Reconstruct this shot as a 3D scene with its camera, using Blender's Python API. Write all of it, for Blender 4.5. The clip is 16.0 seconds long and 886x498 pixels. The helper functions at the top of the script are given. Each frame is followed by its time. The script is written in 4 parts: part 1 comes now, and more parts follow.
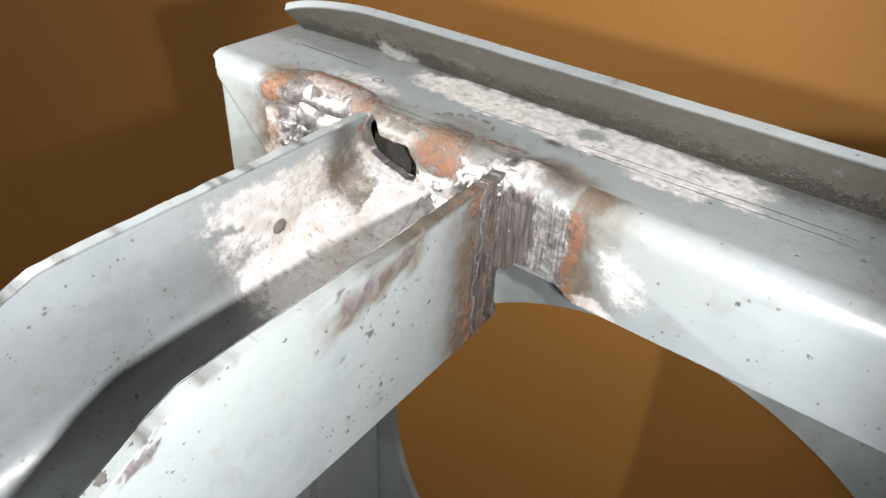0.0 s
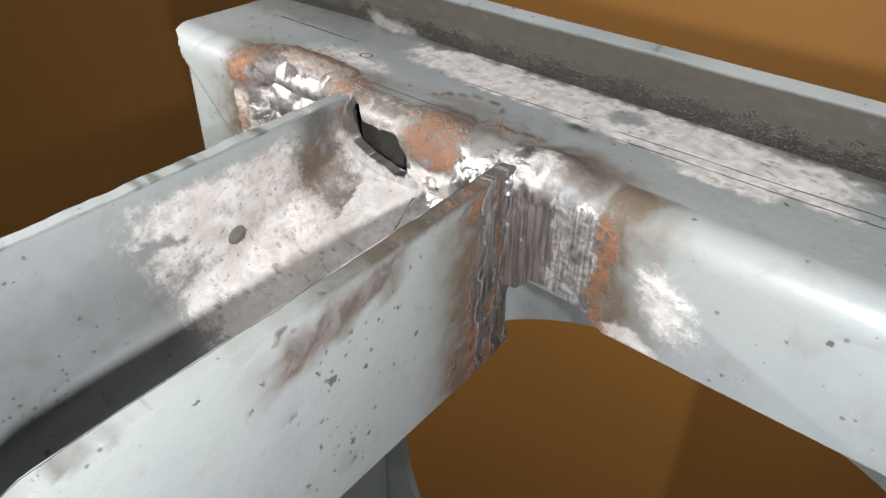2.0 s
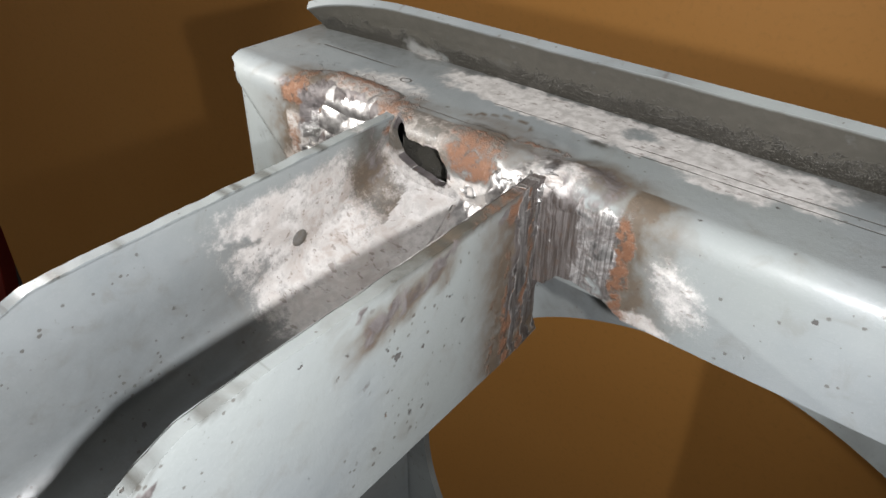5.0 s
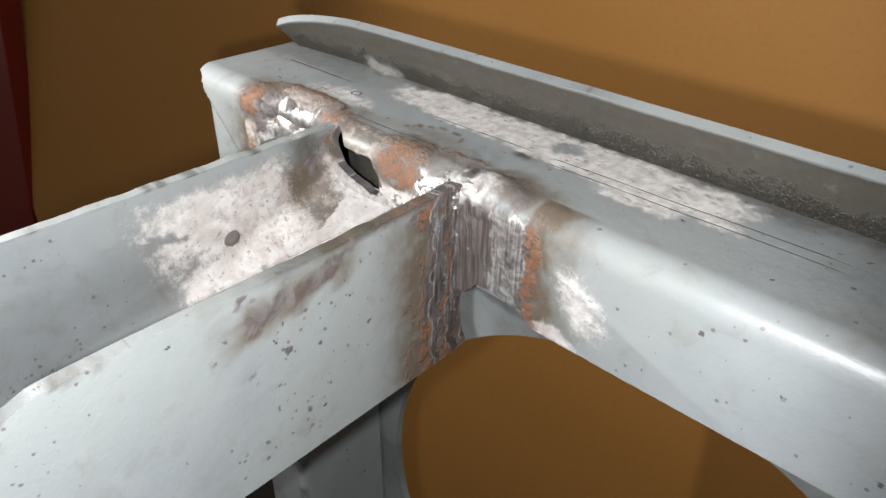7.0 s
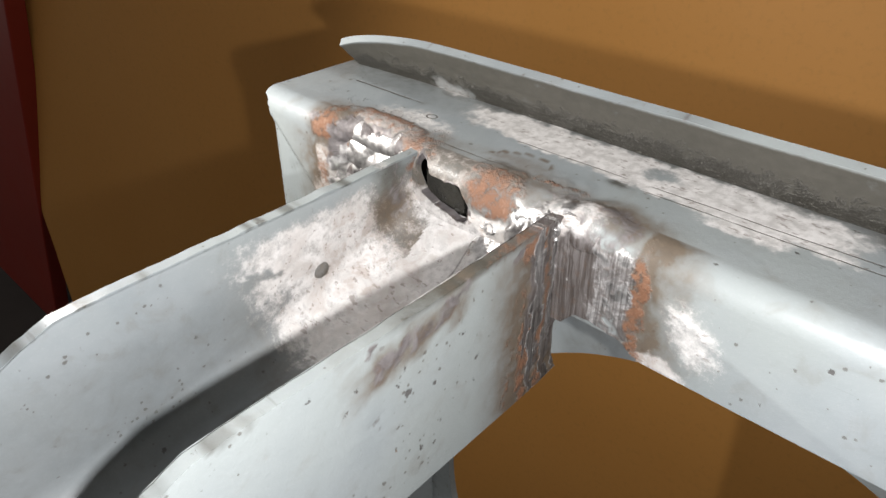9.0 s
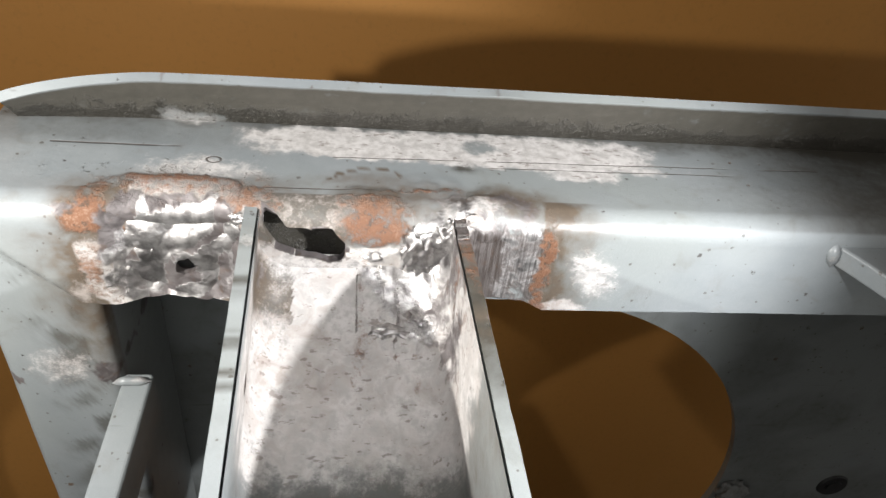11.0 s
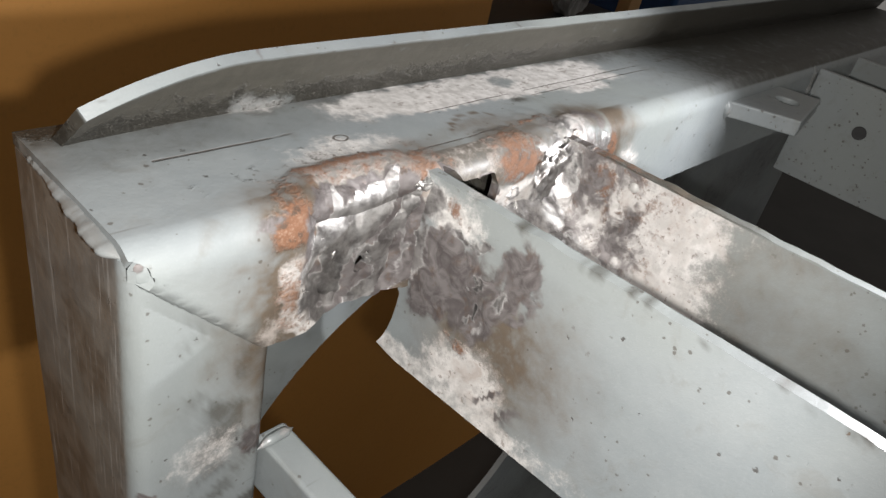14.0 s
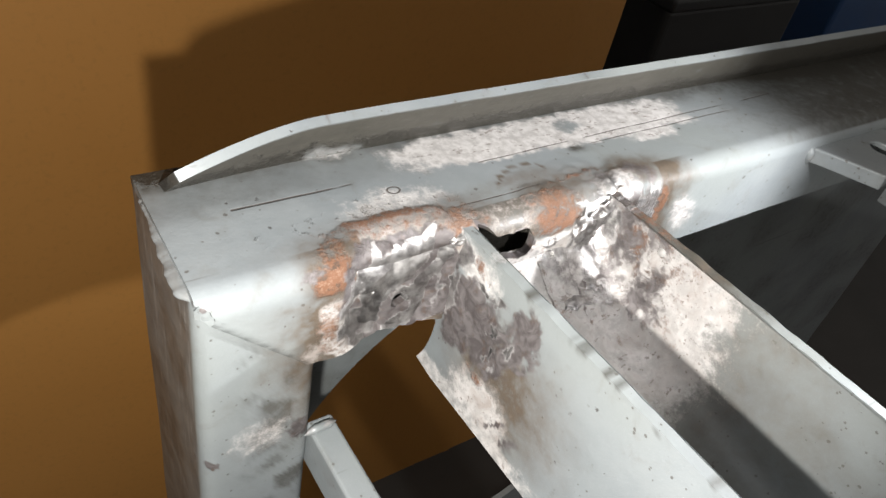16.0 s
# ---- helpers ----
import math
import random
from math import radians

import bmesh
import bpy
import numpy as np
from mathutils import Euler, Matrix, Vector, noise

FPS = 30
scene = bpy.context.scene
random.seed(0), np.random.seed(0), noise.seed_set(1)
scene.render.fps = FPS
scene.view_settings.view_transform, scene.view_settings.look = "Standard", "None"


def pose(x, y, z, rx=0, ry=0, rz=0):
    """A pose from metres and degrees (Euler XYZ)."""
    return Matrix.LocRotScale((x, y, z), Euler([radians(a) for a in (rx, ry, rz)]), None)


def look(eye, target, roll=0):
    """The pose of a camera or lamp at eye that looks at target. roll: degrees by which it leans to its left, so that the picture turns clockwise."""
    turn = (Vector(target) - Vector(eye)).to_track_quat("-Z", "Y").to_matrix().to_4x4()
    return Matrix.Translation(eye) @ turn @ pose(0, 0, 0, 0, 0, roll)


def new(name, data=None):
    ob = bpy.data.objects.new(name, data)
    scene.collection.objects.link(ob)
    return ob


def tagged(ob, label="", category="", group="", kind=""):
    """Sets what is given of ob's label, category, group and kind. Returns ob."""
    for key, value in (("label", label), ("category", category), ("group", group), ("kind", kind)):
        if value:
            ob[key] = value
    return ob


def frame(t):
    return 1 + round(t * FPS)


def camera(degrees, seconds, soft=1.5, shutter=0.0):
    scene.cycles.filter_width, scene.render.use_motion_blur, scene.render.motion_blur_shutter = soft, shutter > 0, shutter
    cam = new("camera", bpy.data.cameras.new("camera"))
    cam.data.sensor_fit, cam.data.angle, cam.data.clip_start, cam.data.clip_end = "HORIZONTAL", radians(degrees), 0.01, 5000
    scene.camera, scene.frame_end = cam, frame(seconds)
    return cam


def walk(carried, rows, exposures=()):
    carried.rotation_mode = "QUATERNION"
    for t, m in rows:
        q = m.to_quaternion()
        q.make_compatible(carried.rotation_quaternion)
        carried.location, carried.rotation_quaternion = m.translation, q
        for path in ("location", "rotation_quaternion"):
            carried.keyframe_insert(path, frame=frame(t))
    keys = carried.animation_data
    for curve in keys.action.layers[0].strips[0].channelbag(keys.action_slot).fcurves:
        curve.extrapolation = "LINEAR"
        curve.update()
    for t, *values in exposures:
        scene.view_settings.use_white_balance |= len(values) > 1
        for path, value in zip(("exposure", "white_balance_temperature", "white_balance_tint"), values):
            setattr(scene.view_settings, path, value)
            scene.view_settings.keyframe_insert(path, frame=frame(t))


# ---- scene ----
cam = camera(62.2, 16.0)
PATH = [
    (0, (0.23896, -0.16638, 0.10717), (-0.25075, 0.49050, -0.46614), 2.78),
    (0.5, (0.24492, -0.15837, 0.10070), (-0.29219, 0.47021, -0.46181), -0.98),
    (1, (0.24336, -0.14919, 0.09405), (-0.29339, 0.47702, -0.47142), -0.61),
    (1.5, (0.22887, -0.13416, 0.08817), (-0.29395, 0.49469, -0.48734), 0.62),
    (2, (0.22112, -0.12728, 0.08428), (-0.30019, 0.49793, -0.49653), 0.84),
    (2.5, (0.22263, -0.12800, 0.08519), (-0.29745, 0.49722, -0.49672), 0.66),
    (3, (0.22616, -0.13115, 0.08968), (-0.29356, 0.49877, -0.48746), 0.66),
    (3.5, (0.22878, -0.13283, 0.09053), (-0.29613, 0.49839, -0.48046), 0.04),
    (4, (0.22807, -0.13925, 0.09187), (-0.30296, 0.48961, -0.47605), -0.05),
    (6.3, (0.23088, -0.16243, 0.10022), (-0.29018, 0.48252, -0.45882), 1.73),
    (6.5, (0.24253, -0.15248, 0.09165), (-0.33433, 0.45742, -0.45171), 1.03),
    (7, (0.25940, -0.13498, 0.09152), (-0.33122, 0.47838, -0.43285), 0.66),
    (7.5, (0.25876, -0.12785, 0.08582), (-0.35095, 0.47209, -0.43218), -0.01),
    (8, (0.24880, -0.13067, 0.08294), (-0.38080, 0.45214, -0.43081), -1.30),
    (8.2, (0.24550, -0.13220, 0.08677), (-0.38374, 0.44988, -0.42824), -1.32),
    (10.3, (0.13086, -0.17570, 0.12277), (0.03888, 0.60573, -0.49441), 1.77),
    (10.5, (0.10783, -0.17370, 0.12740), (0.14222, 0.57938, -0.52962), 2.83),
    (11, (0.10457, -0.16807, 0.12303), (0.23637, 0.60668, -0.49535), 7.54),
    (11.5, (0.05785, -0.14746, 0.11786), (0.28280, 0.58993, -0.51906), 7.81),
    (12, (-0.01197, -0.12247, 0.09060), (0.50855, 0.53230, -0.45744), 10.78),
    (12.5, (-0.03174, -0.11301, 0.08683), (0.59596, 0.43458, -0.46646), 14.26),
    (13, (-0.03579, -0.10379, 0.07750), (0.62225, 0.41954, -0.46390), 13.60),
    (13.5, (-0.05085, -0.10723, 0.08312), (0.63066, 0.39924, -0.44512), 13.66),
    (14, (-0.05134, -0.10792, 0.08397), (0.62307, 0.40819, -0.44405), 13.27),
    (14.5, (-0.05266, -0.11396, 0.08933), (0.59853, 0.43152, -0.43830), 13.23),
    (15, (-0.05547, -0.12282, 0.09831), (0.58213, 0.42445, -0.44387), 13.64),
    (15.5, (-0.05260, -0.13426, 0.11601), (0.56104, 0.43435, -0.43183), 12.32),
    (16, (-0.03802, -0.12414, 0.13130), (0.47118, 0.45721, -0.50333), 13.18),
]
EXPOSURES = [(0, 0.70), (0.5, 0.52), (1, 0.49), (1.5, 0.48), (2, 0.28), (2.5, 0.22), (3, 0.14), (3.5, 0.08), (4, 0.06), (7, 0.27), (8, 0.27), (10.5, 0.6), (11, 0.56), (11.5, 0.4), (12, 0.22), (12.5, 0.24), (13, 0.32), (14, 0.27), (14.5, 0.17), (15, 0.19), (15.5, 0.4), (16, 0.6)]
walk(cam, [(t, look(eye, target, roll)) for t, eye, target, roll in PATH], EXPOSURES)

# ---- world and light ----
world = bpy.data.worlds.new("workshop")
scene.world = world
world.use_nodes = True
world.node_tree.nodes["Background"].inputs[0].default_value = (1.0, 0.95, 0.90, 1)
world.node_tree.nodes["Background"].inputs[1].default_value = 0.15


def torch_stand_in(name, eye, target, watts, size=0.003, cone=120, blend=0.6, tone=(1.0, 0.99, 1.0)):
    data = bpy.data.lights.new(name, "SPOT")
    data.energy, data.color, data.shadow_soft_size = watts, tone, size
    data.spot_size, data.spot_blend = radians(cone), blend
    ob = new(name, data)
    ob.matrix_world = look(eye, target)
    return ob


# fixed stand-ins, all lit at once, for one light carried with the camera
torch_stand_in("torch_stand_in", (0.241, -0.136, 0.078), (0.02, 0.02, -0.06), 2.6, cone=116, blend=0.55)
torch_stand_in("torch_stand_in", (-0.044, -0.113, 0.074), (0.06, 0.09, -0.04), 2.3, cone=128, blend=0.45, tone=(1.0, 0.965, 0.925))
# weak narrow lamp added to fill the arm's web with light
torch_stand_in("torch_stand_in", (0.100, -0.168, 0.111), (0.108, -0.016, -0.028), 0.55, cone=34, blend=1.0)


# ---- node helpers ----
class Tree:
    def __init__(self, name):
        self.mat = bpy.data.materials.new(name)
        self.mat.use_nodes = True
        self.nt = self.mat.node_tree
        self.bsdf = self.nt.nodes["Principled BSDF"]
        self.obj = self.node("ShaderNodeTexCoord").outputs["Object"]

    def node(self, kind, **props):
        n = self.nt.nodes.new(kind)
        for k, v in props.items():
            setattr(n, k, v)
        return n

    def put(self, socket, value):
        if isinstance(value, (int, float)):
            socket.default_value = value
        elif isinstance(value, tuple):
            socket.default_value = (*value, 1) if len(value) == 3 and len(socket.default_value) == 4 else value
        else:
            self.nt.links.new(value, socket)

    def math(self, op, a, b=0.0, c=0.0, clamp=False):
        n = self.node("ShaderNodeMath", operation=op, use_clamp=clamp)
        for s, v in zip(n.inputs, (a, b, c)):
            self.put(s, v)
        return n.outputs[0]

    def noise(self, scale, detail=4, rough=0.6, stretch=None, distort=0.0):
        n = self.node("ShaderNodeTexNoise")
        vec = self.obj
        if stretch:
            m = self.node("ShaderNodeMapping")
            self.put(m.inputs[0], vec)
            m.inputs["Scale"].default_value = stretch
            vec = m.outputs[0]
        self.put(n.inputs["Vector"], vec)
        n.inputs["Scale"].default_value, n.inputs["Detail"].default_value = scale, detail
        n.inputs["Roughness"].default_value, n.inputs["Distortion"].default_value = rough, distort
        return n.outputs[0]

    def attr(self, name):
        return self.node("ShaderNodeAttribute", attribute_name=name).outputs["Fac"]

    def step(self, value, lo, hi):
        n = self.node("ShaderNodeMapRange", interpolation_type="SMOOTHSTEP")
        self.put(n.inputs[0], value)
        n.inputs[1].default_value, n.inputs[2].default_value = lo, hi
        return n.outputs[0]

    def mix(self, fac, a, b):
        n = self.node("ShaderNodeMix", data_type="RGBA")
        self.put(n.inputs[0], fac)
        self.put(n.inputs[6], a)
        self.put(n.inputs[7], b)
        return n.outputs[2]

    def mixf(self, fac, a, b):
        n = self.node("ShaderNodeMix", data_type="FLOAT")
        self.put(n.inputs[0], fac)
        self.put(n.inputs[2], a)
        self.put(n.inputs[3], b)
        return n.outputs[0]

    def set(self, **values):
        for k, v in values.items():
            self.put(self.bsdf.inputs[k.replace("_", " ")], v)

    def bump(self, height, strength, distance):
        n = self.node("ShaderNodeBump")
        self.put(n.inputs["Height"], height)
        self.put(n.inputs["Strength"], strength)
        n.inputs["Distance"].default_value = distance
        self.put(self.bsdf.inputs["Normal"], n.outputs[0])


MASKS = ("grime_dimming", "scorch", "bare", "rust", "soot", "metal", "grit", "brush", "scrape")


def steel():
    t = Tree("painted_steel")
    fine, mid, wide = t.noise(1300, 4, 0.7), t.noise(300, 5, 0.65), t.noise(32, 4)
    coarse = t.noise(110, 4, 0.6, distort=0.6)
    streak = t.noise(1300, 4, 0.65, stretch=(1.0, 1.0, 0.045))
    swirl = t.noise(170, 3, 0.55, distort=1.6)
    sep = t.node("ShaderNodeSeparateXYZ")
    t.put(sep.inputs[0], t.obj)
    px, py, pz = sep.outputs

    def centred(value, k):
        return t.math("MULTIPLY", t.math("SUBTRACT", value, 0.5), k)

    breakup = t.math("ADD", t.math("ADD", centred(mid, 1.6), centred(fine, 1.1)), centred(coarse, 1.0))
    mask = {}
    for name in MASKS:
        a = t.attr(name)
        gate = t.math("MINIMUM", t.math("MULTIPLY", a, 6.0), 1.0)
        k, lo, hi = {"bare": (0.55, 0.12, 0.80), "rust": (1.0, 0.18, 0.85)}.get(name, (1.0, 0.30, 0.70))
        rag = t.math("ADD", centred(coarse, 1.3), centred(swirl, 0.9)) if name in ("soot", "metal") else t.math("MULTIPLY", breakup, k)
        mask[name] = t.math("MULTIPLY", gate, t.step(t.math("ADD", a, rag), lo, hi))

    def soft(name, k=0.5):
        return t.math("MULTIPLY", t.attr(name), t.math("ADD", 1.15, centred(t.mixf(0.5, mid, coarse), 4.0 * k)), clamp=True)

    # paint: two greys, faint stains, chips with rusty hearts, long fine scratches
    col = t.mix(t.step(wide, 0.3, 0.7), (0.190, 0.211, 0.220), (0.230, 0.250, 0.257))
    col = t.mix(t.step(t.noise(9, 3), 0.4, 0.65), col, (0.215, 0.234, 0.230))
    col = t.mix(t.math("MULTIPLY", t.step(coarse, 0.52, 0.75), 0.35), col, (0.15, 0.145, 0.13))
    cells = t.node("ShaderNodeTexVoronoi")
    t.put(cells.inputs["Vector"], t.obj)
    cells.inputs["Scale"].default_value = 150
    pick = t.node("ShaderNodeSeparateColor")
    t.put(pick.inputs[0], cells.outputs["Color"])
    dist = t.math("ADD", cells.outputs["Distance"], t.math("ADD", centred(mid, 0.55), centred(fine, 0.35)))
    size = t.math("MULTIPLY", t.math("SUBTRACT", pick.outputs[0], 0.50), t.mixf(t.step(pick.outputs[2], 0.80, 0.95), 0.17, 0.40))
    chips = t.step(t.math("SUBTRACT", size, dist), -0.02, 0.03)
    col = t.mix(t.math("MULTIPLY", chips, 0.85), col, t.mix(t.step(pick.outputs[1], 0.70, 0.95), (0.060, 0.055, 0.052), (0.115, 0.075, 0.048)))
    dots = t.node("ShaderNodeTexVoronoi")
    t.put(dots.inputs["Vector"], t.obj)
    dots.inputs["Scale"].default_value = 430
    lot = t.node("ShaderNodeSeparateColor")
    t.put(lot.inputs[0], dots.outputs["Color"])
    keep = t.math("ADD", lot.outputs[0], centred(coarse, 0.9))
    speck = t.math("SUBTRACT", t.math("MULTIPLY", t.math("SUBTRACT", keep, 0.65), 0.70), t.math("ADD", dots.outputs["Distance"], centred(fine, 0.4)))
    col = t.mix(t.math("MULTIPLY", t.step(speck, -0.02, 0.08), 0.75), col, (0.075, 0.068, 0.060))
    col = t.mix(t.math("MULTIPLY", t.step(fine, 0.50, 0.75), 0.12), col, (0.34, 0.35, 0.35))
    rub = t.step(t.noise(260, 3, 0.6, stretch=(0.05, 1.0, 1.0)), 0.68, 0.74)
    col = t.mix(t.math("MULTIPLY", rub, 0.45), col, (0.09, 0.085, 0.08))
    # dark film: dirt, and the painted dimming of the rail's far end
    col = t.mix(soft("grime_dimming"), col, t.mix(mid, (0.030, 0.028, 0.022), (0.068, 0.063, 0.052)))
    col = t.mix(t.math("MULTIPLY", soft("scorch", 0.8), 0.9), col, t.mix(mid, (0.046, 0.032, 0.021), (0.125, 0.092, 0.062)))
    white = t.mix(t.step(mid, 0.35, 0.65), (0.38, 0.365, 0.35), (0.54, 0.525, 0.51))
    col = t.mix(mask["bare"], col, white)
    pits = t.step(t.noise(520, 3, 0.6, stretch=(0.45, 1.0, 1.0)), 0.60, 0.68)
    col = t.mix(t.math("MULTIPLY", t.math("MULTIPLY", pits, mask["bare"]), 0.6), col, (0.11, 0.08, 0.065))
    tint = t.math("MULTIPLY", t.math("MULTIPLY", t.attr("scorch"), mask["bare"]), t.step(t.math("ADD", coarse, centred(mid, 0.9)), 0.42, 0.66))
    col = t.mix(t.math("MULTIPLY", tint, 0.75), col, (0.17, 0.125, 0.095))
    lines = None
    for y0, lean, lo, hi, w in ((0.0284, 0.012, 0.018, 0.055, 0.00035), (0.0262, 0.022, 0.100, 0.262, 0.00022), (0.0232, 0.016, 0.138, 0.235, 0.00022), (0.0085, 0.012, 0.078, 0.112, 0.0002)):
        off = t.math("ABSOLUTE", t.math("SUBTRACT", py, t.math("ADD", t.math("MULTIPLY", px, lean), t.math("ADD", y0 - lean * lo, centred(wide, 0.0012)))))
        on = t.math("MULTIPLY", t.step(off, w * 1.6, w * 0.5), t.math("MULTIPLY", t.math("GREATER_THAN", px, lo), t.math("LESS_THAN", px, hi)))
        on = t.math("MULTIPLY", on, t.math("MULTIPLY", t.math("GREATER_THAN", pz, -0.002), t.step(t.noise(90, 3, 0.6, stretch=(0.5, 0.02, 0.02)), 0.36, 0.5)))
        lines = on if lines is None else t.math("MAXIMUM", lines, on)
    # ring left by a spatter ball
    dx, dy = t.math("SUBTRACT", px, 0.0655), t.math("MULTIPLY", t.math("SUBTRACT", py, 0.0220), 1.25)
    away = t.math("SQRT", t.math("ADD", t.math("MULTIPLY", dx, dx), t.math("MULTIPLY", dy, dy)))
    ring = t.step(t.math("ABSOLUTE", t.math("SUBTRACT", away, t.math("ADD", 0.0020, centred(mid, 0.0010)))), 0.00045, 0.00015)
    lines = t.math("MAXIMUM", lines, t.math("MULTIPLY", ring, t.math("GREATER_THAN", pz, -0.002)))
    col = t.mix(t.math("MULTIPLY", lines, 0.85), col, (0.055, 0.042, 0.035))
    col = t.mix(mask["grit"], col, t.mix(t.step(t.noise(2000, 3, 0.7), 0.52, 0.70), (0.020, 0.018, 0.014), (0.13, 0.125, 0.11)))
    tan = t.mix(t.step(mid, 0.36, 0.50), (0.050, 0.026, 0.015), (0.155, 0.069, 0.034))
    tan = t.mix(t.step(t.math("ADD", fine, centred(coarse, 0.8)), 0.52, 0.78), tan, (0.23, 0.14, 0.095))
    col = t.mix(t.math("MULTIPLY", mask["rust"], 0.92), col, tan)
    dark = t.mix(t.step(swirl, 0.35, 0.68), (0.098, 0.086, 0.085), (0.185, 0.170, 0.168))
    comb = t.mix(t.step(streak, 0.38, 0.66), (0.075, 0.062, 0.055), (0.165, 0.150, 0.145))
    dark = t.mix(t.attr("brush"), dark, comb)
    dark = t.mix(t.math("MULTIPLY", t.step(mid, 0.52, 0.70), 0.5), dark, (0.12, 0.075, 0.05))
    col = t.mix(mask["soot"], col, dark)
    col = t.mix(mask["metal"], col, t.mix(t.step(t.mixf(t.attr("brush"), t.mixf(0.5, coarse, mid), streak), 0.38, 0.62), (0.27, 0.258, 0.255), (0.62, 0.61, 0.60)))
    hair = t.step(t.noise(1000, 3, 0.6, stretch=(1.0, 1.0, 0.03)), 0.60, 0.68)
    scraped = t.mix(t.math("MULTIPLY", hair, 0.7), t.mix(t.step(coarse, 0.35, 0.65), (0.075, 0.062, 0.050), (0.135, 0.118, 0.100)), (0.34, 0.325, 0.31))
    col = t.mix(t.math("MULTIPLY", t.attr("scrape"), 0.95), col, scraped)
    rough = t.mixf(mid, 0.30, 0.46)
    for name, r in (("grime_dimming", 0.55), ("bare", 0.62), ("grit", 0.42), ("rust", 0.8)):
        rough = t.mixf(mask[name], rough, r)
    rough = t.mixf(mask["soot"], rough, t.mixf(coarse, 0.36, 0.66))
    rough = t.mixf(mask["metal"], rough, t.mixf(coarse, 0.32, 0.60))
    metal = t.math("MAXIMUM", mask["metal"], t.math("MULTIPLY", mask["soot"], 0.38))
    ground = t.math("MAXIMUM", mask["soot"], mask["metal"])
    crust = t.math("MAXIMUM", mask["rust"], mask["grit"])
    height = t.math("ADD", t.math("MULTIPLY", mid, t.math("ADD", 0.25, t.math("MULTIPLY", crust, 0.8))), t.math("MULTIPLY", fine, t.math("ADD", 0.10, t.math("MULTIPLY", crust, 0.7))))
    height = t.math("ADD", height, t.math("MULTIPLY", ground, t.math("ADD", t.math("MULTIPLY", swirl, t.mixf(mask["metal"], 0.25, 0.6)), t.math("MULTIPLY", t.math("MULTIPLY", streak, t.attr("brush")), 0.6))))
    height = t.math("SUBTRACT", height, t.math("ADD", t.math("MULTIPLY", chips, 0.3), t.math("MULTIPLY", lines, 0.4)))
    t.bump(height, 0.55, 0.0009)
    t.set(Base_Color=col, Roughness=rough, Metallic=metal)
    return t.mat


def cardboard():
    t = Tree("cardboard")
    flute = t.noise(4, 2, stretch=(60.0, 1.0, 1.0))
    wide, fine = t.noise(3, 4), t.noise(180, 4)
    col = t.mix(wide, (0.55, 0.25, 0.055), (0.62, 0.305, 0.082))
    col = t.mix(t.math("MULTIPLY", t.step(fine, 0.5, 0.75), 0.2), col, (0.36, 0.19, 0.05))
    t.bump(t.math("ADD", t.math("MULTIPLY", flute, 0.5), fine), 0.12, 0.002)
    t.set(Base_Color=col, Roughness=0.62)
    return t.mat


def plain(name, a, b, scale=12.0, rough=0.6, metal=0.0):
    t = Tree(name)
    n = t.noise(scale, 5)
    t.bump(t.noise(scale * 12, 4), 0.15, 0.002)
    t.set(Base_Color=t.mix(n, a, b), Roughness=t.mixf(n, rough - 0.08, rough + 0.08), Metallic=metal)
    return t.mat


STEEL = steel()
CARD = cardboard()
RED = plain("red_paint", (0.22, 0.022, 0.014), (0.32, 0.035, 0.02), 6, 0.5)
CONCRETE = plain("dark_concrete", (0.045, 0.043, 0.04), (0.09, 0.085, 0.08), 7, 0.85)
PLASTER = plain("grey_plaster", (0.16, 0.15, 0.14), (0.22, 0.21, 0.19), 5, 0.9)
BLACK = plain("black_plastic", (0.012, 0.012, 0.013), (0.03, 0.03, 0.03), 20, 0.5)
BLUE = plain("blue_plastic", (0.015, 0.05, 0.14), (0.02, 0.07, 0.19), 15, 0.45)
TIMBER = plain("pine_timber", (0.36, 0.19, 0.07), (0.48, 0.28, 0.12), 30, 0.65)
WRAP = plain("silver_wrap", (0.12, 0.12, 0.12), (0.5, 0.49, 0.47), 40, 0.3)


# ---- mesh helpers ----
def smooth(a, b, x):
    x = min(1.0, max(0.0, (x - a) / (b - a)))
    return x * x * (3 - 2 * x)


def lerp(table, x):
    """Piecewise linear: table is ((x, y), ...) in rising x."""
    if x <= table[0][0]:
        return table[0][1]
    for (x0, y0), (x1, y1) in zip(table, table[1:]):
        if x <= x1:
            return y0 + (y1 - y0) * (x - x0) / (x1 - x0)
    return table[-1][1]


def fbm(p, scale):
    return noise.fractal(Vector(p) * scale, 0.9, 2.1, 4)


def blob(p, centre, radii, soft=0.5):
    """1 inside an ellipsoid, falling to 0 at its rim, which runs unevenly."""
    d = math.sqrt(sum(((a - b) / r) ** 2 for a, b, r in zip(p, centre, radii)))
    d += 0.16 * fbm(p, 90.0)
    return 1 - smooth(1 - soft, 1 + 0.25 * soft, d)


def mesh_of(name, verts, faces, shade=True):
    me = bpy.data.meshes.new(name)
    me.from_pydata([tuple(v) for v in verts], [], faces)
    me.update()
    if shade:
        me.polygons.foreach_set("use_smooth", [True] * len(me.polygons))
    return me


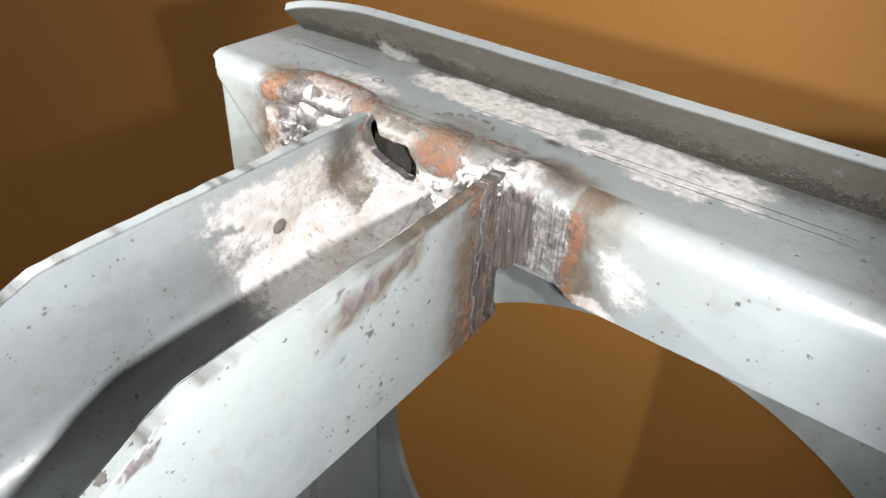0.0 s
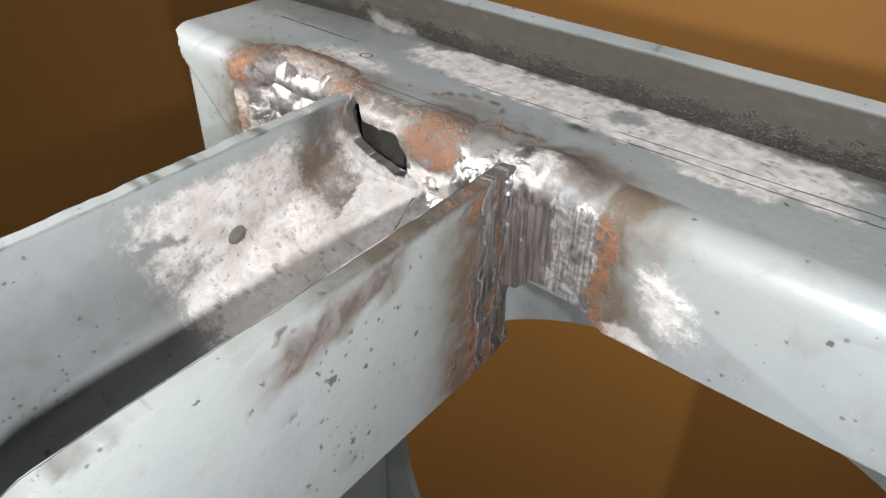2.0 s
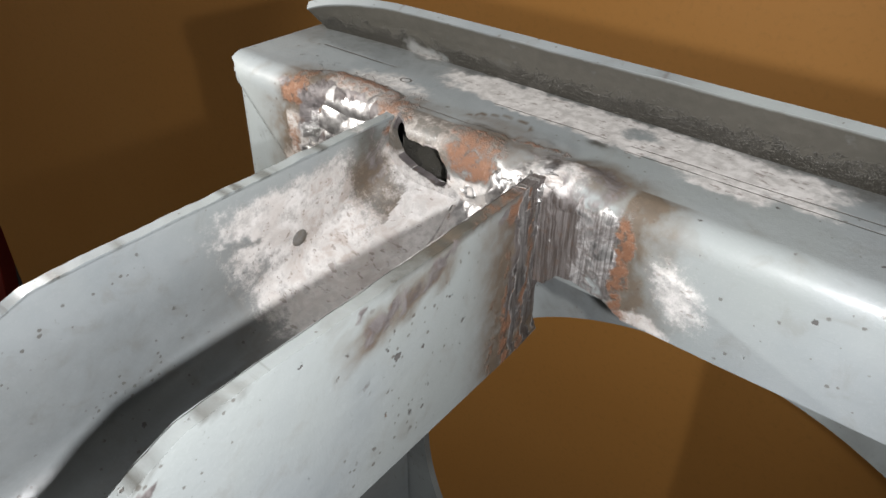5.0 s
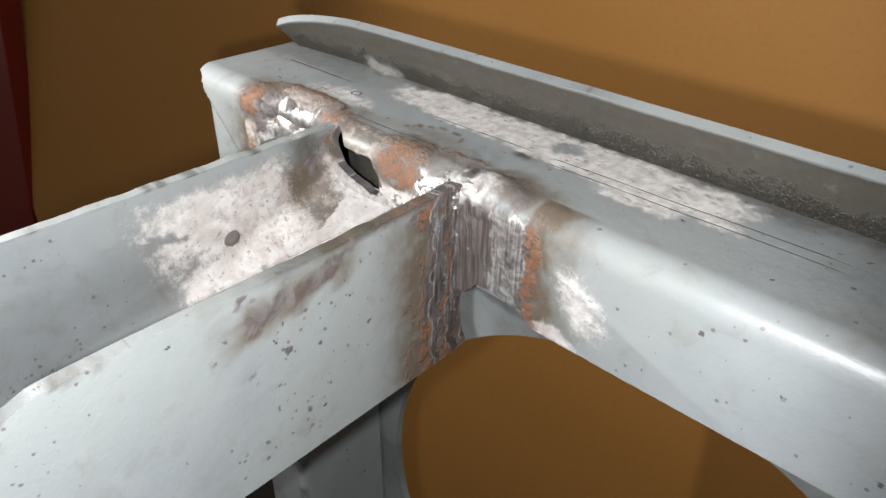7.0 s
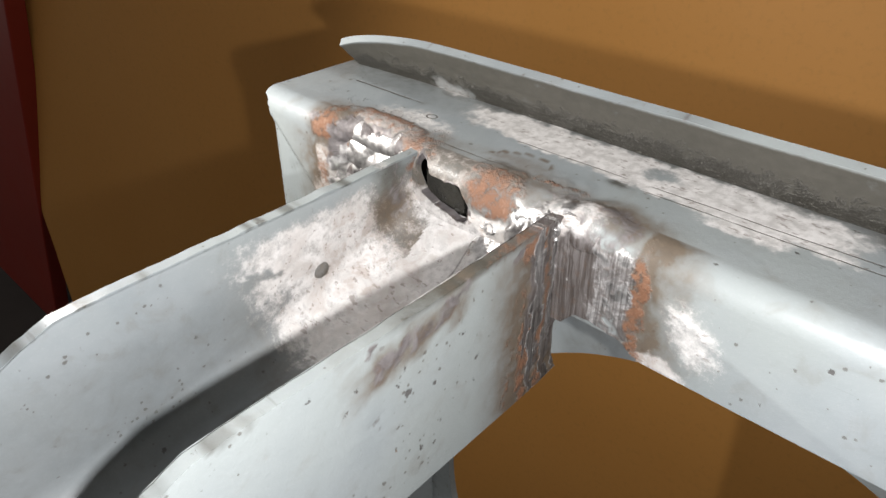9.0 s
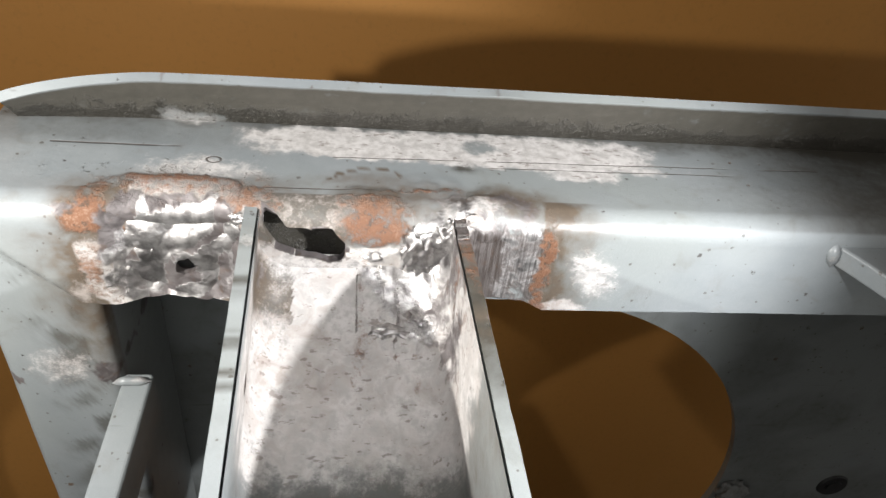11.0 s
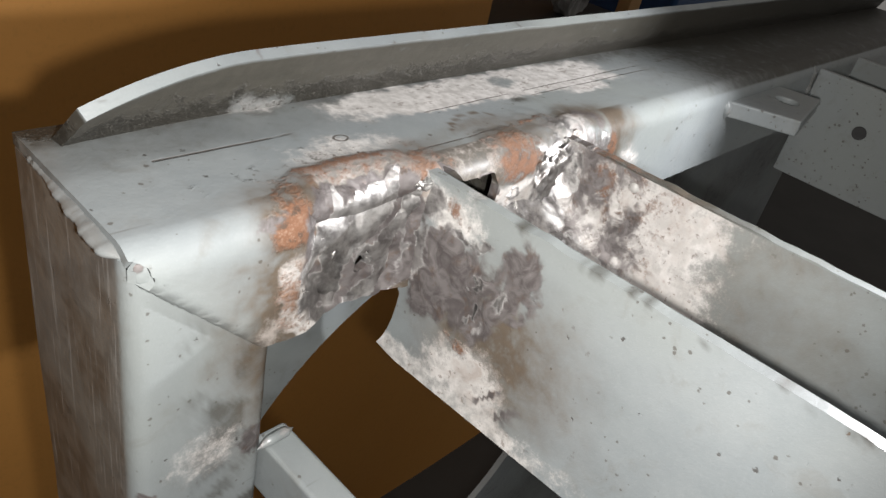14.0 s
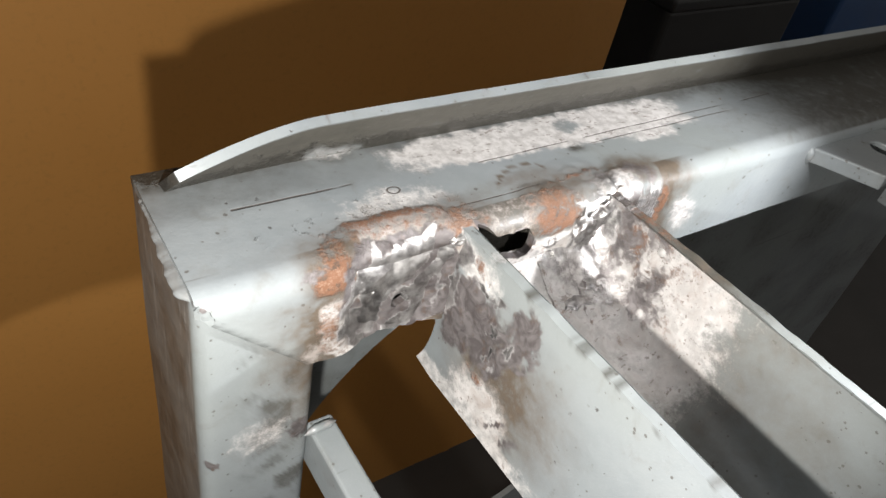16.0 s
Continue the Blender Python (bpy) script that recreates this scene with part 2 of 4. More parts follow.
def sheet(name, us, vs, place, keep=None):
    """A grid over us x vs; place(u, v) gives each point, keep(point, u, v) tells whether it stays."""
    nu, nv = len(us), len(vs)
    pts = [Vector(place(u, v)) for u in us for v in vs]
    ok = [keep is None or keep(p, us[i // nv], vs[i % nv]) for i, p in enumerate(pts)]
    faces = []
    for i in range(nu - 1):
        for j in range(nv - 1):
            q = (i * nv + j, (i + 1) * nv + j, (i + 1) * nv + j + 1, i * nv + j + 1)
            if all(ok[k] for k in q):
                faces.append(q)
    if keep is not None:
        # even out the torn edges
        count = {}
        for q in faces:
            for a, b in zip(q, q[1:] + q[:1]):
                key = (a, b) if a < b else (b, a)
                count[key] = count.get(key, 0) + 1
        near = {}
        for (a, b), c in count.items():
            inside = [0 < k // nv < nu - 1 and 0 < k % nv < nv - 1 for k in (a, b)]
            if c == 1 and all(inside):
                near.setdefault(a, []).append(b)
                near.setdefault(b, []).append(a)
        for _ in range(5):
            moved = {k: pts[k] * 0.4 + sum((pts[j] for j in js), Vector()) * (0.6 / len(js)) for k, js in near.items() if len(js) > 1}
            for k, p in moved.items():
                pts[k] = p
    used = sorted({k for q in faces for k in q})
    back = {k: n for n, k in enumerate(used)}
    return mesh_of(name, [pts[k] for k in used], [tuple(back[k] for k in q) for q in faces])


def stained(me, masks):
    """Gives every corner of the mesh its wear and painted dimming: masks(point) -> dict of mask name to 0..1."""
    rows = [masks(v.co) for v in me.vertices]
    for name in MASKS:
        layer = me.attributes.new(name, "FLOAT", "POINT")
        layer.data.foreach_set("value", [min(1.0, r.get(name, 0.0)) for r in rows])
    return me


def part(name, me, material, parent, label="", thick=0.0, bevel=0.0):
    if isinstance(me, bmesh.types.BMesh):
        bm, me = me, bpy.data.meshes.new(name)
        bmesh.ops.recalc_face_normals(bm, faces=bm.faces)
        bm.to_mesh(me)
        bm.free()
    me.materials.append(material)
    ob = new(name, me)
    ob.parent = parent
    if parent is not None:
        top = parent
        while top.parent:
            top = top.parent
        if top is parent:
            ob.matrix_parent_inverse = Matrix.Translation(-top.location)
    if thick:
        m = ob.modifiers.new("thickness", "SOLIDIFY")
        m.thickness, m.offset = thick, -1
        m = ob.modifiers.new("crisp", "EDGE_SPLIT")
        m.split_angle = radians(50)
    if bevel:
        m = ob.modifiers.new("edges", "BEVEL")
        m.width, m.segments, m.limit_method, m.angle_limit = bevel, 3, "ANGLE", radians(35)
    return tagged(ob, label) if label else ob


def steps(a, b, size):
    n = max(1, round(abs(b - a) / size))
    return [a + (b - a) * i / n for i in range(n + 1)]


def block(lo, hi, bm=None):
    bm = bm or bmesh.new()
    c = [(a + b) / 2 for a, b in zip(lo, hi)]
    s = [abs(b - a) for a, b in zip(lo, hi)]
    bmesh.ops.create_cube(bm, size=1, matrix=Matrix.LocRotScale(c, None, s))
    return bm


def prism(outline, depth, frame_m, bm=None):
    """A flat outline (x, y) given the depth along z, set by the matrix."""
    bm = bm or bmesh.new()
    low = [bm.verts.new(frame_m @ Vector((x, y, 0))) for x, y in outline]
    top = [bm.verts.new(frame_m @ Vector((x, y, depth))) for x, y in outline]
    n = len(outline)
    bm.faces.new(low[::-1])
    bm.faces.new(top)
    for i in range(n):
        bm.faces.new((low[i], low[(i + 1) % n], top[(i + 1) % n], top[i]))
    return bm


def bead(name, points, radius, lumps=0.25, ripple=0.0022, normal=None, low=0.45):
    """A weld bead along points: a rippled, lumpy rope."""
    pts = [Vector(p) for p in points]
    line = []
    for a, b in zip(pts, pts[1:]):
        n = max(2, round((b - a).length / 0.0006))
        line += [a.lerp(b, i / n) for i in range(n)]
    line.append(pts[-1])
    verts, faces, ring = [], [], 12
    run = 0.0
    for i, p in enumerate(line):
        d = (line[min(i + 1, len(line) - 1)] - line[max(i - 1, 0)]).normalized()
        side = d.orthogonal().normalized()
        up = d.cross(side)
        run += 0.0006
        r = radius * (1 + lumps * fbm(p, 130) + 0.035 * abs(math.sin(run / ripple * math.pi + 2 * fbm(p, 200))))
        r *= smooth(-0.001, 0.004, min(i, len(line) - 1 - i) * 0.0006)
        for k in range(ring):
            a = 2 * math.pi * k / ring
            off = r * (math.cos(a) * side + math.sin(a) * up)
            if normal is not None:
                n = Vector(normal)
                off -= n * (off.dot(n) * (1 - low))
            verts.append(p + off)
    for i in range(len(line) - 1):
        for k in range(ring):
            faces.append((i * ring + k, i * ring + (k + 1) % ring, (i + 1) * ring + (k + 1) % ring, (i + 1) * ring + k))
    return mesh_of(name, verts, faces)


# ---- wear of the steel, by place, with dimming painted on the rail ----
def warp(p, k=0.0022):
    q = Vector(p)
    return q + k * noise.noise_vector(q * 130) + 0.6 * k * noise.noise_vector(q * 380)


def flat(p, centre, radii, soft=0.6):
    """Like blob() in the plane of two axes only, given by None in the third."""
    c = [a if b is None else b for a, b in zip(p, centre)]
    return blob(p, c, radii, soft)


def more(m, name, value):
    if value > m.get(name, 0.0):
        m[name] = value


def hole_top(x):
    return lerp(((0.0815, -0.0006), (0.0850, -0.0016), (0.0885, -0.0042), (0.0945, -0.0042), (0.0985, -0.0036), (0.1015, -0.0042), (0.1038, -0.0068), (0.1052, -0.0100)), x)


def hole_low(x):
    return lerp(((0.0815, -0.0020), (0.0832, -0.0060), (0.0852, -0.0098), (0.0910, -0.0122), (0.0965, -0.0132), (0.1000, -0.0146), (0.1030, -0.0142), (0.1052, -0.0104)), x)


def strokes(p, across, along, seed=0.0):
    """Noise drawn out into slanting strokes, as molten metal runs."""
    a, b = 0.5 * p[0] + 0.86 * p[2] + 0.4 * p[1], 0.86 * p[0] - 0.5 * p[2]
    wob = 0.9 * noise.noise(Vector(p) * 85 + Vector((seed, 0.37, 0.61)))
    return noise.noise(Vector((b * across + wob + 0.31, 0.43 + seed, a * along + wob + 0.77)))


PIT_X, PIT_V = (0.0545, 0.0190), (0.0140, 0.0215)


def pit_reach(x, y, z):
    """0 in the middle of the burnt-out pocket, 1 at its rounded rim; it runs over the rail's edge on to its top."""
    v = -z if y < 0.0045 and z < -0.0008 else -y
    wide = PIT_X[1] if x < PIT_X[0] else 1.35 * PIT_X[1]
    return (abs((x - PIT_X[0]) / wide) ** 3 + abs((v - PIT_V[0]) / PIT_V[1]) ** 3) ** (1 / 3)


def rail_wear(point):
    p = warp(point)
    x, y, z = p
    m = {}
    n = fbm(p, 60)
    top = point.z > -0.003 and point.y > 0.001
    if top:
        # rubbed white field behind the joint, its front edge stepped
        rub = smooth(0.066, 0.092, x + 0.010 * n + 0.5 * (y - 0.03)) * (1 - smooth(0.185, 0.222, x + 0.012 * n - 0.3 * (y - 0.03)))
        rub *= smooth(0.0235, 0.0275, y + 0.002 * n + 0.05 * max(0.0, x - 0.13)) * (1 - smooth(0.040, 0.046, y + 0.003 * n))
        more(m, "bare", 0.88 * rub)
        more(m, "bare", 0.85 * flat(p, (0.178, 0.0215, None), (0.016, 0.0065, 1)))
        more(m, "bare", 0.60 * flat(p, (0.062, 0.0165, None), (0.026, 0.0085, 1), 0.9))
        m["bare"] = m.get("bare", 0) * (1 - 0.8 * flat(p, (0.146, 0.036, None), (0.009, 0.006, 1), 0.6))
        # dirt by the lip, plus light falloff painted in towards the far end
        more(m, "grime_dimming", 0.62 * smooth(0.034, 0.047, y + 0.004 * n) + 0.85 * smooth(0.19, 0.32, x))
        more(m, "grime_dimming", 0.35 * smooth(0.024, 0.034, y + 0.003 * n) * smooth(0.10, 0.03, x))
        more(m, "grit", 0.80 * smooth(0.0445, 0.0485, y + 0.002 * n) * (1 - 0.6 * flat(p, (0.058, 0.047, None), (0.014, 0.006, 1))))
        more(m, "bare", 0.40 * flat(p, (0.056, 0.046, None), (0.014, 0.004, 1)))
        more(m, "grime_dimming", 0.95 * flat(p, (0.140, 0.0232, None), (0.0058, 0.0032, 1), 0.9))
        more(m, "scorch", 0.95 * flat(p, (0.060, 0.006, None), (0.038, 0.010, 1), 0.9))
        more(m, "scorch", 0.80 * flat(p, (0.120, 0.007, None), (0.024, 0.008, 1), 0.9))
        more(m, "scorch", 0.95 * flat(p, (0.150, 0.006, None), (0.020, 0.008, 1), 0.9))
        more(m, "soot", 0.55 * flat(p, (0.150, 0.006, None), (0.012, 0.004, 1), 0.9))
        d = pit_reach(x, max(y, 0.0), z)
        more(m, "bare", 0.50 * (1 - smooth(0.06, 0.20, abs(d - 1.05))) * (x > 0.046))
        more(m, "rust", 0.50 * (1 - smooth(0.08, 0.24, abs(d - 1.12 - 0.1 * n))))
        more(m, "metal", 0.45 * (1 - smooth(0.92, 1.0, d)) * smooth(0.25, 0.40, strokes((x, y, z), 190, 60, 4.2)))
        more(m, "scorch", 0.9 * (1 - smooth(0.95, 1.45, d)))
        more(m, "soot", 0.90 * (1 - smooth(0.90, 1.02, d)))
        more(m, "rust", 0.84 * flat(p, (0.056, 0.0108, None), (0.026, 0.0030, 1), 0.9))
        more(m, "soot", 0.62 * flat(p, (0.134, 0.0045, None), (0.016, 0.0050, 1), 0.8))
        more(m, "metal", 0.58 * flat(p, (0.136, 0.0035, None), (0.014, 0.0045, 1), 0.8))
        more(m, "rust", 0.58 * flat(p, (0.126, 0.0085, None), (0.018, 0.0020, 1), 0.9))
        more(m, "grit", 0.42 * flat(p, (0.060, 0.0125, None), (0.026, 0.0050, 1), 0.9))
        # heat mark above the lug, and smudges
        arc = lerp(((0.099, 0.0142), (0.1035, 0.0180), (0.108, 0.0200), (0.1145, 0.0212), (0.118, 0.0195), (0.1195, 0.0165)), x)
        more(m, "scorch", 0.95 * (1 - smooth(0.0004, 0.0013, abs(y - arc))) * smooth(0.097, 0.100, x) * (1 - smooth(0.119, 0.121, x)))
        more(m, "scorch", 0.45 * flat(p, (0.110, 0.0140, None), (0.016, 0.0050, 1), 0.95))
        more(m, "grit", 0.38 * flat(p, (0.048, 0.0150, None), (0.030, 0.0060, 1), 0.95))
    if point.y < 0.006:
        # burn between post and arm
        d = pit_reach(x, max(y, 0.0), z)
        inner = 1 - smooth(0.90, 1.02, d)
        halo = (1 - smooth(1.0, 1.9, d)) * (x < 0.08)
        more(m, "scorch", halo)
        more(m, "rust", 0.86 * flat(p, (0.0355, None, -0.0035), (0.0085, 1, 0.0050)))
        more(m, "rust", 0.78 * flat(p, (0.0405, None, -0.0130), (0.0030, 1, 0.0100), 0.8))
        more(m, "rust", 0.50 * flat(p, (0.0395, None, -0.0260), (0.0040, 1, 0.0080), 0.9))
        more(m, "rust", 0.62 * flat(p, (0.055, None, -0.0005), (0.022, 1, 0.0022), 0.8))
        more(m, "soot", 0.95 * inner)
        more(m, "soot", 0.55 * flat(p, (0.029, None, -0.0010), (0.006, 1, 0.0009)))
        more(m, "metal", 0.98 * flat(p, (0.0495, None, -0.0210), (0.0046, 1, 0.0125), 0.4))
        more(m, "metal", 0.75 * flat(p, (0.0590, None, -0.0195), (0.0030, 1, 0.0040), 0.5))
        facet = strokes((x, 0, z), 150, 38, 4.2)
        more(m, "metal", 0.85 * inner * smooth(0.03, 0.20, facet))
        more(m, "bare", 0.80 * (1 - smooth(0.08, 0.20, abs(d - 1.0 - 0.10 * n))) * (x < 0.056) * smooth(-0.006, -0.014, z))
        more(m, "metal", 0.62 * flat(p, (0.0725, None, -0.0180), (0.0022, 1, 0.0140), 0.8))
        # rusty lug beside the torn hole, then molten metal to the arm
        more(m, "rust", 0.92 * flat(p, (0.1135, None, -0.0035), (0.0135, 1, 0.0058), 0.85))
        if 0.077 < x < 0.143:
            more(m, "scorch", 0.55)
            more(m, "grime_dimming", 0.60 * smooth(0.110, 0.100, x))
            more(m, "bare", 0.26 * smooth(-0.008, -0.002, z) * smooth(0.112, 0.104, x))
            more(m, "bare", 0.66 * smooth(-0.006, -0.011, z))
            more(m, "bare", 0.60 * smooth(0.082, 0.078, x))
        q = point
        if 0.0812 < q.x < 0.1056 and hole_low(q.x) - 0.0005 < q.z < hole_top(q.x) + 0.0004:
            m = {"soot": 1.0, "grime_dimming": 1.0, "brush": 0.0}
        more(m, "metal", 0.88 * flat(p, (0.1300, None, -0.0110), (0.0095, 1, 0.0130), 0.5))
        more(m, "bare", 0.85 * flat(p, (0.1400, None, -0.0020), (0.0080, 1, 0.0045), 0.5))
        more(m, "metal", 0.62 * flat(p, (0.1380, None, -0.0010), (0.0040, 1, 0.0030), 0.6))
        # ground patch on the far side of the arm
        g = smooth(0.1330, 0.1360, x) * (1 - smooth(0.1610, 0.1630, x)) * smooth(-0.0005, -0.0045, z + 0.002 * n)
        more(m, "bare", 0.50 * smooth(0.134, 0.138, x) * (1 - smooth(0.146, 0.152, x)) * smooth(-0.006, -0.002, z))
        more(m, "soot", 0.50 * smooth(0.138, 0.146, x) * (1 - smooth(0.156, 0.163, x)) * smooth(-0.006, -0.002, z))
        more(m, "soot", 0.95 * g * (1 - 0.25 * smooth(0.148, 0.152, x)))
        more(m, "brush", g)
        stripes = noise.noise(Vector((x * 420, 0, z * 30)))
        more(m, "metal", g * (0.46 * smooth(0.147, 0.151, x) + 0.62 * smooth(0.25, 0.5, stripes) * smooth(0.150, 0.146, x)))
        more(m, "metal", 0.80 * flat(p, (0.1585, None, -0.0035), (0.0035, 1, 0.0013)))
        more(m, "rust", 0.80 * smooth(0.1595, 0.1625, x) * (1 - smooth(0.1650, 0.1672, x + 0.001 * n)) * smooth(0.0, -0.006, z))
        more(m, "scorch", 0.95 * smooth(0.158, 0.163, x) * (1 - smooth(0.165, 0.182, x + 0.004 * n)))
        more(m, "bare", 0.60 * flat(p, (0.180 - 0.35 * (z + 0.018), None, -0.0180), (0.0105, 1, 0.0135), 0.9))
        more(m, "bare", 0.72 * flat(p, (0.170, None, -0.0310), (0.0130, 1, 0.0030), 0.7))
        if x < 0.036:
            cloud = smooth(-0.35, 0.35, fbm(p, 90))
            more(m, "scorch", (0.45 + 0.55 * cloud) * smooth(0.008, 0.032, x + 0.006 * n) * smooth(0.000, -0.012, z))
            more(m, "rust", 0.50 * flat(p, (0.0345, None, -0.0200), (0.0045, 1, 0.0120), 0.95))
            more(m, "bare", 0.42 * flat(p, (0.0300, None, -0.0280), (0.0060, 1, 0.0060), 0.95))
    return m


def wall_in_wear(point):
    """Inside of the arm: scorched white, sooty near the rail, dusty paint far from it."""
    p = warp(point)
    x, y, z = p
    n = fbm(p, 55)
    left = x < 0.090
    m = {"grime_dimming": 0.22 * smooth(-0.004, -0.022, z)}
    if left:
        d = y + 0.35 * (z + 0.02)
        more(m, "bare", 0.78 * smooth(-0.074, -0.052, d + 0.008 * n) * smooth(0.002, -0.010, z))
        m["bare"] = m.get("bare", 0) * (1 - 0.75 * flat(p, (None, -0.063, -0.0155), (1, 0.010, 0.0020)))
        more(m, "soot", 0.55 * flat(p, (None, -0.0105, -0.008), (1, 0.0075, 0.0130), 0.9))
        more(m, "grime_dimming", 0.85 * flat(p, (None, -0.0115, -0.010), (1, 0.0120, 0.0200), 0.9))
        m["bare"] *= 1 - 0.92 * flat(p, (None, -0.0120, -0.012), (1, 0.0130, 0.0220), 0.9)
        more(m, "scorch", 0.8 * smooth(-0.085, -0.02, y) * smooth(0.0, -0.012, z))
        more(m, "rust", 0.55 * flat(p, (None, -0.0015, -0.003), (1, 0.0040, 0.0050), 0.8))
        m["grime_dimming"] = max(m["grime_dimming"], 0.24 * smooth(-0.05, -0.10, y) * smooth(-0.012, -0.03, z))
    else:
        more(m, "bare", 0.95 * smooth(-0.068, -0.046, y + 0.010 * n) * smooth(0.006, -0.004, z))
        more(m, "scorch", 0.35 * smooth(-0.14, -0.05, y + 0.02 * n))
        more(m, "scorch", 0.55 * smooth(-0.085, -0.02, y))
        more(m, "grime_dimming", 0.80 * flat(p, (0.094, -0.012, None), (0.008, 0.008, 1), 0.9))
        drips = noise.noise(Vector((x * 300, y * 28, 3)))
        more(m, "soot", 0.62 * smooth(0.15, 0.45, drips) * smooth(-0.052, -0.020, y) * smooth(0.104, 0.116, x))
        more(m, "soot", 0.70 * flat(p, (0.129, -0.014, None), (0.012, 0.012, 1), 0.8))
        more(m, "rust", 0.34 * smooth(0.1, 0.4, drips) * smooth(-0.06, -0.02, y) * smooth(0.100, 0.110, x))
        more(m, "metal", 0.92 * flat(p, (0.1225, -0.0050, None), (0.0145, 0.0110, 1), 0.5))
        more(m, "metal", 0.66 * flat(p, (0.1270, -0.0180, None), (0.0080, 0.0050, 1), 0.7))
        if x > 0.1315:
            more(m, "rust", 0.82 * flat(p, (None, -0.0180, -0.0060), (1, 0.0060, 0.0060), 0.7))
            more(m, "rust", 0.66 * flat(p, (None, -0.0200, 0.0005), (1, 0.0180, 0.0022), 0.7))
            more(m, "soot", 0.78 * flat(p, (None, -0.0280, -0.0190), (1, 0.0120, 0.0160), 0.9))
            more(m, "metal", 0.90 * flat(p, (None, -0.0060, -0.0080), (1, 0.0065, 0.0140), 0.6))
            more(m, "bare", 0.70 * smooth(-0.075, -0.040, y + 0.012 * n))
    more(m, "metal", 0.72 * flat(p, (0.0965, -0.082, None), (0.0060, 0.020, 1), 0.8))
    return m


def edge_chips(m, point, y, z):
    """Paint knocked off the upper edge of the arm."""
    rim = smooth(-0.0022, -0.0006, z - arm_top(y))
    more(m, "grime_dimming", 0.7 * rim * smooth(0.25, 0.6, fbm((0, y, 0), 150) + 0.5 * fbm(point, 500)))


def left_out_wear(point):
    p = warp(point, 0.0026)
    x, y, z = p
    m = {}
    more(m, "scorch", 0.85 * flat(p, (None, -0.032, -0.034), (1, 0.034, 0.026), 0.95))
    more(m, "bare", 0.85 * flat(p, (None, -0.0270, -0.0460), (1, 0.0180, 0.0120), 0.8))
    more(m, "bare", 0.62 * smooth(-0.0475, -0.0525, z) * smooth(-0.085, -0.03, y))
    more(m, "bare", 0.72 * flat(p, (None, -0.0100, -0.0060), (1, 0.0160, 0.0075), 0.8))
    more(m, "metal", 0.72 * flat(p, (None, -0.0015, -0.0180), (1, 0.0060, 0.0180), 0.8))
    more(m, "soot", 0.95 * flat(p, (None, -0.0100, -0.0240), (1, 0.0105, 0.0165), 0.3))
    more(m, "soot", 0.85 * flat(p, (None, -0.0345, -0.0120), (1, 0.0095, 0.0130), 0.5) * smooth(-0.5, 0.0, noise.noise(Vector((y * 330 + z * 200, 5, z * 60)))))
    more(m, "soot", 0.92 * flat(p, (None, -0.0220, -0.0230), (1, 0.0135, 0.0150), 0.6))
    fan = noise.noise(Vector((y * 330 + z * 200, 5, z * 60)))
    more(m, "soot", 0.80 * flat(p, (None, -0.0390, -0.0460), (1, 0.0120, 0.0080), 0.9) * smooth(-0.1, 0.15, fan))
    more(m, "metal", 0.80 * flat(p, (None, -0.0020, -0.0060), (1, 0.0090, 0.0055), 0.6))
    more(m, "metal", 0.95 * flat(p, (None, -0.0235, -0.0230), (1, 0.0055, 0.0130), 0.8) * smooth(-0.15, 0.15, fan))
    more(m, "metal", 0.66 * flat(p, (None, -0.0200, -0.0095), (1, 0.0110, 0.0022), 0.8))
    more(m, "metal", 0.60 * flat(p, (None, -0.0300, -0.0190), (1, 0.0020, 0.0050), 0.8))
    more(m, "rust", 0.72 * flat(p, (None, -0.0225, -0.0385), (1, 0.0055, 0.0030), 0.7))
    more(m, "rust", 0.62 * flat(p, (None, -0.0110, -0.0040), (1, 0.0035, 0.0040), 0.7))
    edge_chips(m, point, point.y, point.z)
    return m


